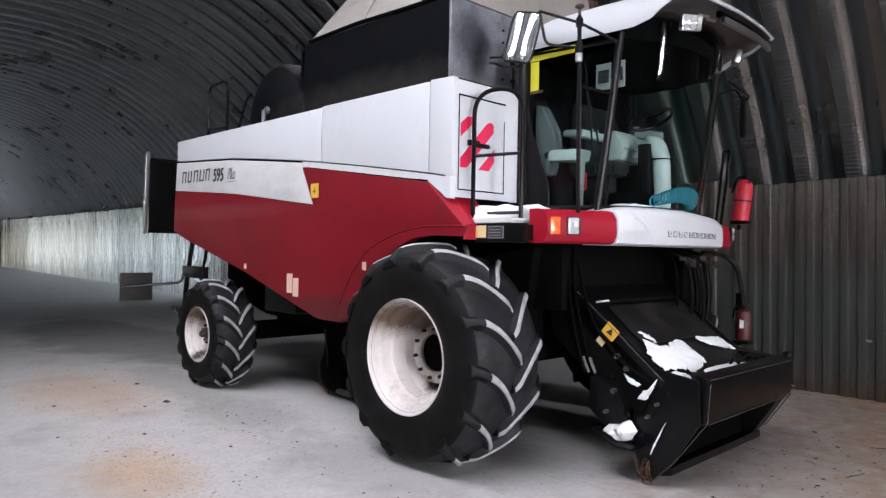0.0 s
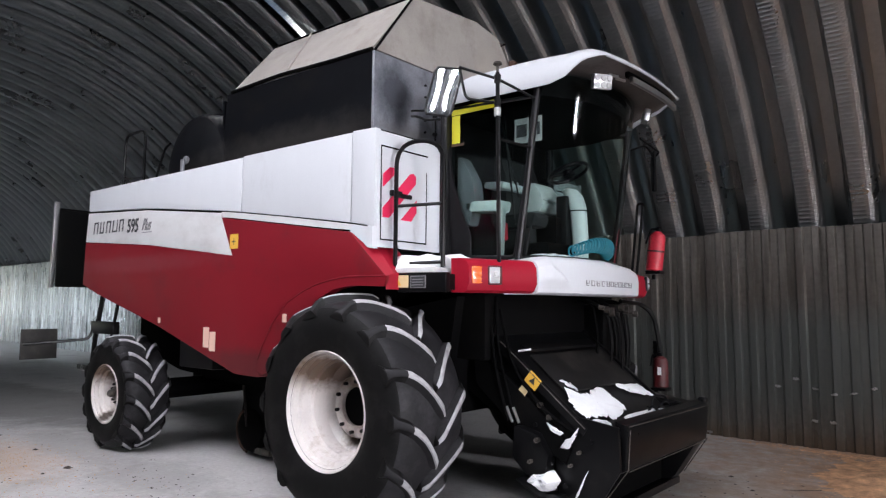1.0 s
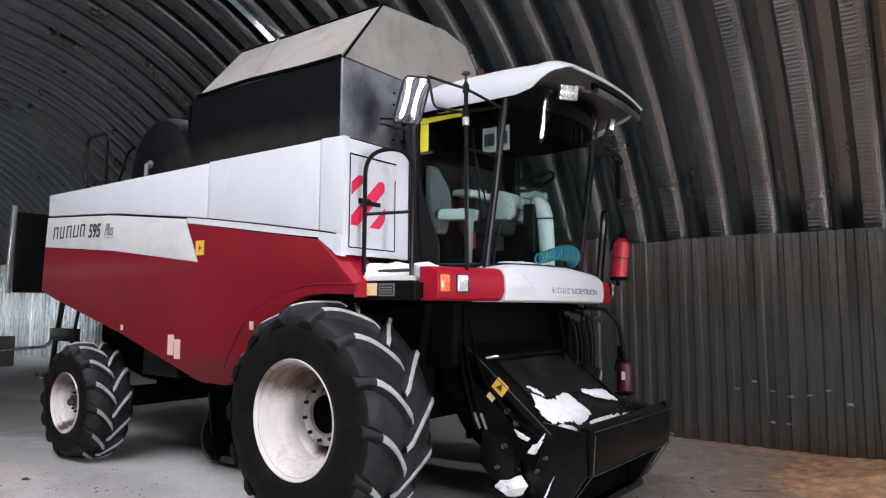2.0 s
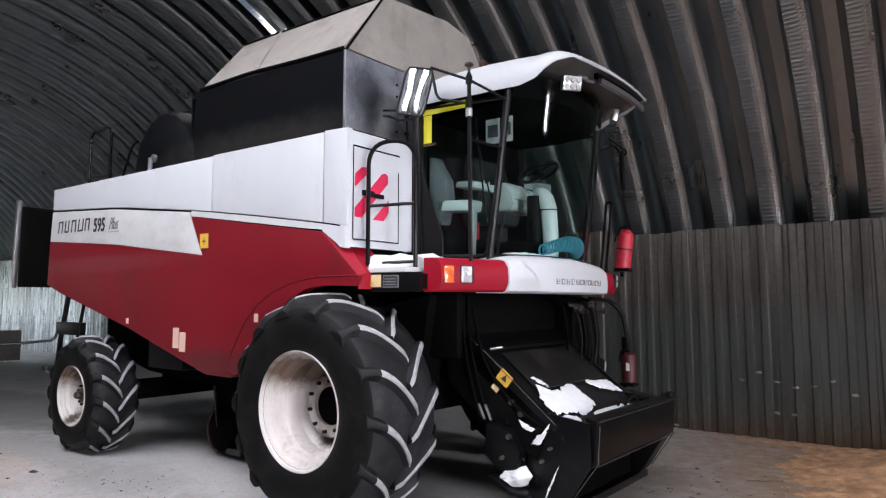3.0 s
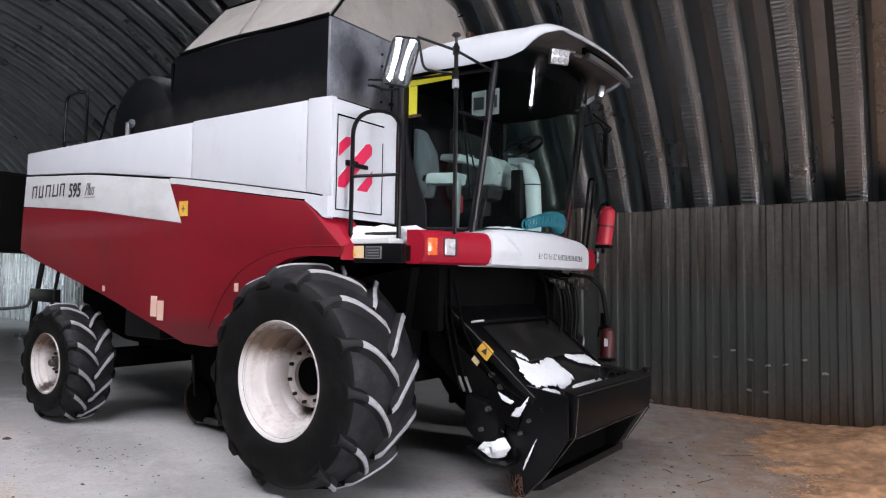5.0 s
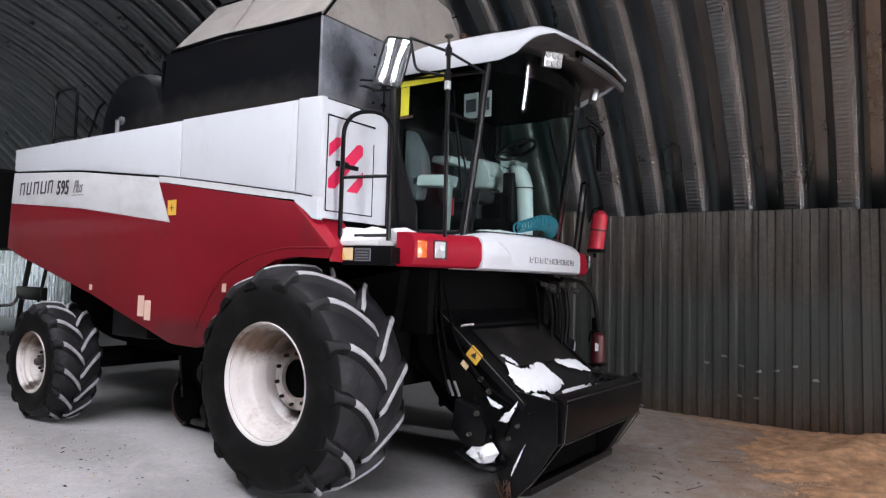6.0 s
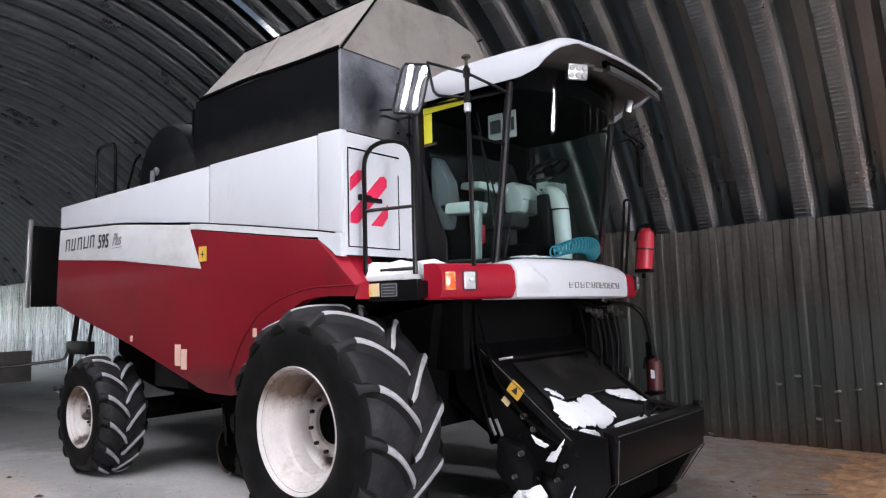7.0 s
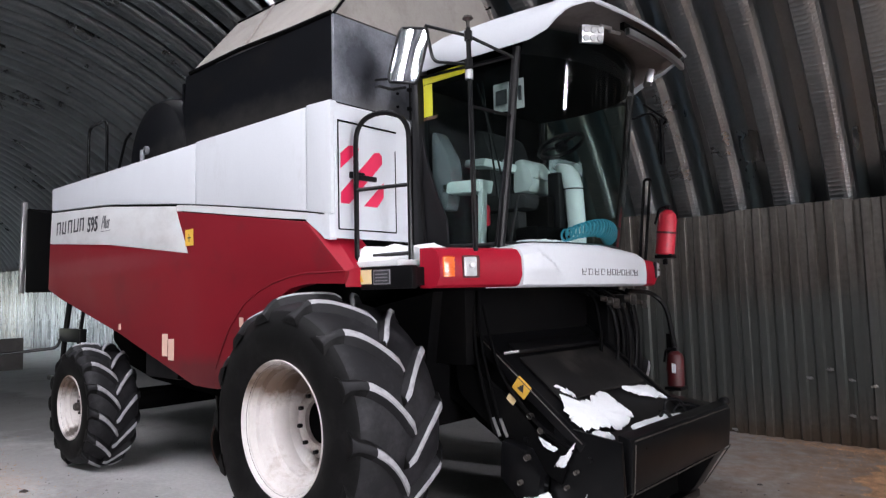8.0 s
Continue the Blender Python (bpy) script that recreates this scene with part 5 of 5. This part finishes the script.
for k in range(9):
    y = 0.45 + 0.09 * k
    bm = bmesh.new()
    x = 0.95 + rnd.uniform(0, 0.2)
    tube(bm, bent([(x - 0.2, y, 1.7), (x, y, 1.62 + rnd.uniform(-0.05, 0.05)), (x + 0.03, y + 0.05, 1.3), (x, y + rnd.uniform(-0.05, 0.1), 0.8)], 0.12), 0.014)
    part("hydraulic_hose", bm, BLACK if k % 4 else BLACK_MATT, combine)
for k in range(8):
    y = 0.4 + 0.1 * k
    bm = bmesh.new()
    disc(bm, 0.02 + 0.01 * (k % 3), 0, 0.05, 12, pose(1.08, y, 1.62 - 0.02 * (k % 4), 0, 0, -70), 0.004)
    part("hydraulic_coupling", bm, WORN, combine)
bm = bmesh.new()
box(bm, (0.3, -0.85, 1.2), (0.75, 1.35, 1.74), 0.02)
part("cab_underframe", bm, BLACK_MATT, combine)
bm = bmesh.new()
box(bm, (0.55, 0.75, 0.75), (0.95, 1.25, 1.65), 0.03)
part("gearbox_guard", bm, BLACK, combine)

# ---- feeder house and its front frame ----
feeder = new("feeder_house")
feeder.parent = combine
tagged(feeder, "black sloping feeder house with patches of snow")
top = lambda x: 1.28 - 0.8 * (x - 0.92)
bm = bmesh.new()
prism(bm, [(0.45, 1.62), (0.92, 1.26), (1.57, 0.74), (1.5, 0.35), (1.25, 0.4), (0.85, 0.72), (0.45, 0.95)], -0.68, 0.72)
part("body", bm, BLACK, feeder)
for y in (-0.72, 0.74):
    bm = bmesh.new()
    prism(bm, [(0.5, 1.6), (0.92, 1.28), (1.57, 0.77), (1.53, 0.71), (0.9, 1.2), (0.5, 1.5)], y - 0.02, y + 0.02, bevel=0.006)
    part("side_rail", bm, BLACK, feeder)
    bm = bmesh.new()
    prism(bm, [(0.55, 1.3), (1.1, 0.93), (1.45, 0.62), (1.4, 0.5), (0.95, 0.72), (0.6, 1.0)], y - 0.035, y + 0.01, bevel=0.01)
    part("side_plate", bm, BLACK_MATT, feeder)
    bm = bmesh.new()
    prism(bm, [(1.35, 0.86), (1.8, 0.8), (1.81, 0.5), (1.62, 0.2), (1.46, 0.03), (1.38, 0.03), (1.3, 0.4)], y - 0.015, y + 0.015 if y < 0 else y + 0.16, bevel=0.008)
    part("end_plate", bm, BLACK, feeder)
bm = bmesh.new()
prism(bm, [(1.74, 0.83), (1.82, 0.81), (1.84, 0.76), (1.82, 0.5), (1.77, 0.47), (1.74, 0.5)], -0.66, 0.94, bevel=0.012)
part("front_lip", bm, BLACK, feeder, "worn black front lip plate")
bm = bmesh.new()
disc(bm, 0.035, 0.9, 0.985, 14, Matrix.Translation((1.79, 0, 0.82)), 0.012)
part("lip_knob", bm, BLACK, feeder)
bm = bmesh.new()
prism(bm, [(1.56, 0.78), (1.76, 0.72), (1.76, 0.68), (1.56, 0.7)], -0.7, 0.9)
part("front_tray", bm, BLACK, feeder)
bm = bmesh.new()
prism(bm, [(1.4, 0.12), (1.6, 0.16), (1.6, 0.1), (1.4, 0.05)], -0.7, 0.88, bevel=0.01)
part("lower_bar", bm, BLACK, feeder)
bm = bmesh.new()
prism(bm, [(1.42, 0.5), (1.5, 0.55), (1.5, 0.15), (1.42, 0.12)], -0.66, 0.86)
part("intake_back", bm, GAP, feeder)
bm = bmesh.new()
prism(bm, [(0.88, 1.335), (0.95, 1.285), (0.95, 1.26), (0.88, 1.3)], -0.55, 0.6, bevel=0.006)
part("cover_hinge", bm, BLACK, feeder)
bm = bmesh.new()
prism(bm, [(0.98, 1.245), (1.3, 0.985), (1.3, 0.97), (0.98, 1.225)], -0.56, 0.62, bevel=0.005)
part("cover_plate", bm, COVER, feeder, "dusty grey cover plate")
SLOPE = Matrix.Translation((0.92, 0, 1.285)) @ Matrix.Rotation(radians(38.6), 4, "Y")
SIDEWAYS = Matrix.Translation((0, -0.758, 0)) @ Matrix.Rotation(radians(90), 4, "X")
FLAT = Matrix.Translation((0, 0, 0.765))
for seed_, place_, thick_, outlines in (
    (1, SLOPE, 0.013, (((0.45, -0.55), (0.55, -0.35), (0.49, -0.02), (0.59, 0.0), (0.73, 0.04), (0.82, -0.26), (0.76, -0.4), (0.74, -0.62), (0.65, -0.66)), ((0.37, -0.5), (0.41, -0.41), (0.49, -0.4), (0.44, -0.46)))),
    (2, SLOPE, 0.02, (((0.5, 0.22), (0.53, 0.6), (0.69, 0.67), (0.61, 0.36)),)),
    (3, FLAT, 0.035, (((1.57, -0.15), (1.58, 0.33), (1.7, 0.55), (1.7, 0.2), (1.66, -0.22)),)),
    (4, FLAT, 0.035, (((1.5, -0.62), (1.48, -0.48), (1.56, -0.44), (1.63, -0.5), (1.62, -0.64)),)),
):
    bm = bmesh.new()
    for k, outline_ in enumerate(outlines):
        blob(bm, outline_, thick_, place_, seed_ + 40 * k, 0.022 if seed_ == 1 else 0.014)
    solo("snow_patch", bm, SNOW, "patch of old white snow on the black feeder house", "snow", "snow patches")
for seed_, thick_, outline_ in (
    (10, 0.02, ((1.25, 0.78), (1.3, 0.755), (1.39, 0.72), (1.36, 0.7), (1.29, 0.72))),
    (11, 0.02, ((1.41, 0.68), (1.46, 0.69), (1.51, 0.77), (1.49, 0.71), (1.43, 0.61), (1.36, 0.61))),
    (12, 0.1, ((1.1, 0.345), (1.17, 0.41), (1.24, 0.42), (1.31, 0.45), (1.37, 0.38), (1.32, 0.31), (1.25, 0.29))),
    (13, 0.012, ((1.49, 0.3), (1.53, 0.38), (1.58, 0.48), (1.53, 0.35), (1.47, 0.23))),
):
    bm = bmesh.new()
    blob(bm, outline_, thick_, SIDEWAYS, seed_, 0.004)
    solo("snow_patch", bm, SNOW, "clump of old snow caught on the feeder side", "snow", "snow patches")
bm = bmesh.new()
prism(bm, [(1.06, 0.37), (1.08, 0.375), (1.27, 0.285), (1.4, 0.285), (1.4, 0.265), (1.26, 0.265)], -0.9, -0.7, bevel=0.006)
part("foot_plate", bm, BLACK, feeder)
bm = bmesh.new()
prism(bm, [(1.0, 0.74), (1.2, 0.7), (1.3, 0.55), (1.28, 0.42), (1.12, 0.38), (0.98, 0.5)], -0.83, -0.7, bevel=0.03)
part("gear_case", bm, BLACK, feeder)
bm = bmesh.new()
tube(bm, [(1.0, -0.76, 1.285), (1.09, -0.72, 1.3)], 0.01)
part("latch_bar", bm, BRIGHT_METAL, feeder)
for x, z, r in ((1.22, 0.66, 0.02), (1.16, 0.5, 0.016), (1.52, 0.6, 0.014), (1.45, 0.5, 0.014), (1.2, 0.9, 0.02), (1.28, 0.82, 0.022)):
    bm = bmesh.new()
    disc(bm, r, 0, -0.025, 8, Matrix.Translation((x, -0.835 if x < 1.3 and z < 0.75 else -0.76, z)), 0.004)
    part("bolt", bm, WORN, feeder)
bm = bmesh.new()
m = pose(1.12, -0.745, 1.07, 0, 39, 0)
box(bm, (-0.06, -0.002, -0.05), (0.06, 0.002, 0.05), 0, m)
part("warning_sticker", bm, STICKER_Y, feeder, "yellow warning triangle sticker")
bm = bmesh.new()
box(bm, (-0.04, -0.002, -0.025), (0.03, 0.002, 0.02), 0, pose(1.05, -0.758, 0.99, 0, 39, 0))
part("warning_sticker", bm, STICKER_T, feeder)
bm = bmesh.new()
b = bmesh.new()
prism(b, [(-0.025, -0.025), (0.03, -0.02), (0.0, 0.03)], -0.004, -0.002)
join(bm, b, m)
part("sticker_triangle", bm, INK, feeder)
for k, pts in enumerate((((0.78, -0.74, 1.7), (0.8, -0.76, 1.35), (0.88, -0.76, 1.05), (0.96, -0.76, 0.78)), ((0.74, -0.75, 1.7), (0.77, -0.78, 1.3), (0.84, -0.78, 1.0), (0.92, -0.78, 0.76)), ((0.8, -0.72, 1.6), (0.95, -0.76, 1.15), (1.25, -0.78, 0.85), (1.5, -0.76, 0.72)))):
    bm = bmesh.new()
    tube(bm, bent(pts, 0.15), 0.012)
    part("hydraulic_hose", bm, BLACK_MATT, feeder)
for x in (0.9, 0.96):
    bm = bmesh.new()
    tube(bm, [(x, -0.77, 0.86), (x + 0.06, -0.78, 0.75)], 0.011)
    part("hose_end", bm, BRIGHT_METAL, feeder, "bright metal hose end")
bm = bmesh.new()
tube(bm, bent([(1.6, 0.3, 0.78), (1.6, 0.32, 0.9), (1.66, 0.42, 0.9), (1.68, 0.5, 0.8)], 0.04), 0.01)
tube(bm, bent([(1.62, 0.36, 0.78), (1.66, 0.4, 0.86), (1.7, 0.6, 0.82)], 0.04), 0.009)
part("cable", bm, PLASTIC, feeder)
for x, z in ((1.15, 0.75), (1.4, 0.35), (1.6, 0.68)):
    bm = bmesh.new()
    disc(bm, 0.018, 0, -0.02, 8, Matrix.Translation((x, -0.745, z)))
    part("bolt", bm, BLACK, feeder)

# thin grey tubes for edge wear and the glossy highlight lines along it
for pts in (((1.845, -0.64, 0.775), (1.825, -0.64, 0.5), (1.63, -0.735, 0.2), (1.47, -0.74, 0.04)), ((1.825, -0.62, 0.49), (1.825, 0.92, 0.49)), ((1.84, -0.64, 0.8), (1.84, 0.94, 0.785)), ((1.82, 0.95, 0.5), (1.63, 0.9, 0.2)), ((0.55, -0.735, 1.55), (0.92, -0.745, 1.275), (1.55, -0.745, 0.765))):
    bm = bmesh.new()
    tube(bm, pts, 0.004, 6)
    part("worn_edge", bm, WORN, feeder, "edge worn to grey metal, with its glossy highlight put in as colour")
bm = bmesh.new()
rnd = random.Random(31)
for _ in range(60):
    a = Vector((rnd.gauss(1.42, 0.03), rnd.gauss(-0.73, 0.02), rnd.uniform(0.02, 0.12)))
    tube(bm, [a, a + Vector((rnd.uniform(-0.05, 0.05), rnd.uniform(-0.05, 0.03), rnd.uniform(0.0, 0.1)))], 0.004, 4)
solo("straw_tuft", bm, RUST, "tuft of brown straw caught on the frame tip", "straw")
for x, y, z, l in ((1.5, -0.68, 0.66, 0.12), (1.62, 0.2, 0.8, 0.1), (1.2, -0.76, 0.5, 0.1)):
    bm = bmesh.new()
    tube(bm, bent([(x, y, z), (x + l * 0.4, y - 0.03, z + 0.05), (x + l, y, z - 0.02)], 0.04), 0.012)
    part("lever", bm, BLACK, feeder)

# ---- elevator boot that hangs behind the front wheel ----
boot = new("elevator_boot")
boot.parent = combine
tagged(boot, "grimy black elevator boot with a rusty rim")
bm = bmesh.new()
lathe(bm, [(0.001, -0.82), (0.12, -0.82), (0.215, -0.8), (0.235, -0.77), (0.235, -0.42), (0.001, -0.42)], 32, Matrix.Translation((-2.4, 0, 0.28)))
part("boot_drum", bm, BLACK_MATT, boot)
bm = bmesh.new()
tube(bm, [(-2.4 + 0.235 * math.cos(a), -0.79, 0.28 + 0.235 * math.sin(a)) for a in [2.2 + 2.3 * k / 14 for k in range(15)]], 0.016)
part("boot_rim", bm, RUST, boot, "rusty worn rim")
bm = bmesh.new()
prism(bm, [(-2.6, 0.36), (-2.16, 0.3), (-1.86, 1.25), (-2.44, 1.3)], -0.78, -0.45, bevel=0.015)
part("boot_casing", bm, BLACK_MATT, boot)
bm = bmesh.new()
box(bm, (-2.3, -0.8, 0.05), (-2.05, -0.5, 0.12), 0.01)
part("boot_bracket", bm, WORN, boot)
bm = bmesh.new()
tube(bm, [(-2.5, -0.82, 0.75), (-2.42, -0.82, 0.32)], 0.014)
part("boot_stay", bm, WORN, boot)


# ---- loose stuff on the floor ----
def heap(name, cx, cy, rx, ry, h, material, label, category, seed, n=46):
    rnd = random.Random(seed)
    noise_off = Vector((seed * 3.1, seed * 1.7, 0))
    bm = bmesh.new()
    vs = []
    for i in range(n + 1):
        row = []
        for j in range(n + 1):
            u, v = i / n * 2 - 1, j / n * 2 - 1
            x, y = cx + rx * u, cy + ry * v
            wob = 0.5 * noise.noise(Vector((x, y, 0)) * 0.9 + noise_off) + 0.3 * noise.noise(Vector((x, y, 0)) * 3.1 + noise_off)
            d = max(0.0, 1 - math.sqrt(u * u + v * v) + wob * (1 - max(abs(u), abs(v))))
            z = h * d ** 1.3 * (1 + 0.5 * noise.noise(Vector((x, y, 0)) * 2.5)) + min(0.02, 0.12 * d) * noise.noise(Vector((x, y, 0)) * 6) + min(0.008, 0.05 * d) * noise.noise(Vector((x, y, 0)) * 17)
            edge = max(abs(u), abs(v)) > 0.97
            row.append(bm.verts.new((x, y, -0.03 if edge or d <= 0 else z - 0.014 + 0.016 * noise.noise(Vector((x, y, 2.0)) * 4) + 0.01 * noise.noise(Vector((x, y, 5.0)) * 13))))
        vs.append(row)
    for i in range(n):
        for j in range(n):
            bm.faces.new((vs[i][j], vs[i + 1][j], vs[i + 1][j + 1], vs[i][j + 1]))
    return solo(name, bm, material, label, category, kind="stuff")


heap("chaff_heap", 5.5, 2.75, 3.4, 2.9, 0.38, SAWDUST, "thin brown heap of chaff on the floor by the fence", "chaff", 3, 120)


def scatter(name, spots, count, size, material, label, category, seed):
    rnd = random.Random(seed)
    verts, faces = [], []
    for _ in range(count):
        cx, cy, sx, sy = spots[rnd.randrange(len(spots))]
        x, y = rnd.gauss(cx, sx), rnd.gauss(cy, sy)
        r = size * rnd.uniform(0.4, 1.5)
        if rnd.random() < 0.03:
            r *= 2
        b0 = len(verts)
        a0 = rnd.uniform(0, math.tau)
        st = rnd.uniform(0.5, 1.0)
        for k in range(5):
            a = a0 + k * math.tau / 5
            verts.append((x + r * math.cos(a), y + r * st * math.sin(a), 0.0))
        verts.append((x, y, r * 0.35))
        faces += [(b0 + k, b0 + (k + 1) % 5, b0 + 5) for k in range(5)]
    me = bpy.data.meshes.new(name)
    me.from_pydata(verts, [], faces)
    me.materials.append(material)
    return tagged(new(name, me), label, category, kind="stuff")


scatter("spilled_grain", [(-4.3, -2.9, 0.6, 0.35), (-3.6, -2.5, 0.9, 0.3), (-1.1, -3.3, 0.35, 0.18), (-1.6, -3.1, 0.5, 0.2), (-6, -2.5, 0.8, 0.4)], 5200, 0.006, GRAIN, "spilled orange grain on the concrete", "grain", 5)
scatter("floor_debris", [(-3, -2.6, 2.0, 0.5), (0, -2.6, 1.5, 0.5), (2.0, 1.0, 0.5, 0.7), (-8, -1, 4, 1.5), (2.2, 0.2, 0.4, 0.5), (-2.2, -2.0, 0.6, 0.25)], 420, 0.01, CLOD, "small dark clods and litter on the floor", "debris", 6)
scatter("chaff_litter", [(3.1, 2.4, 0.35, 0.7), (2.9, 3.4, 0.5, 0.35), (3.3, 1.4, 0.3, 0.5), (2.4, 3.7, 0.6, 0.08)], 9000, 0.007, SAWDUST, "loose brown chaff scattered on the floor", "chaff", 7)
scatter("floor_clods", [(-3.2, -2.4, 1.2, 0.35), (-1.5, -3.0, 1.0, 0.3), (-5.0, -2.2, 0.8, 0.5), (2.3, 1.2, 0.3, 0.4)], 18, 0.02, CLOD, "dark lumps of trodden mud on the floor", "mud", 16)
for k, (x, y, l, a) in enumerate(((2.25, 1.6, 0.34, 0.5), (2.35, 0.55, 0.22, 1.1), (2.1, 0.7, 0.12, 2.4))):
    bm = bmesh.new()
    tube(bm, bent([(x, y, 0.008), (x + l * 0.5 * math.cos(a), y + l * 0.5 * math.sin(a), 0.014), (x + l * math.cos(a + 0.15), y + l * math.sin(a + 0.15), 0.008)], 0.05), 0.003, 6)
    solo("twig", bm, CLOD, "thin dark twig lying on the concrete floor", "twig", "twigs on the floor")
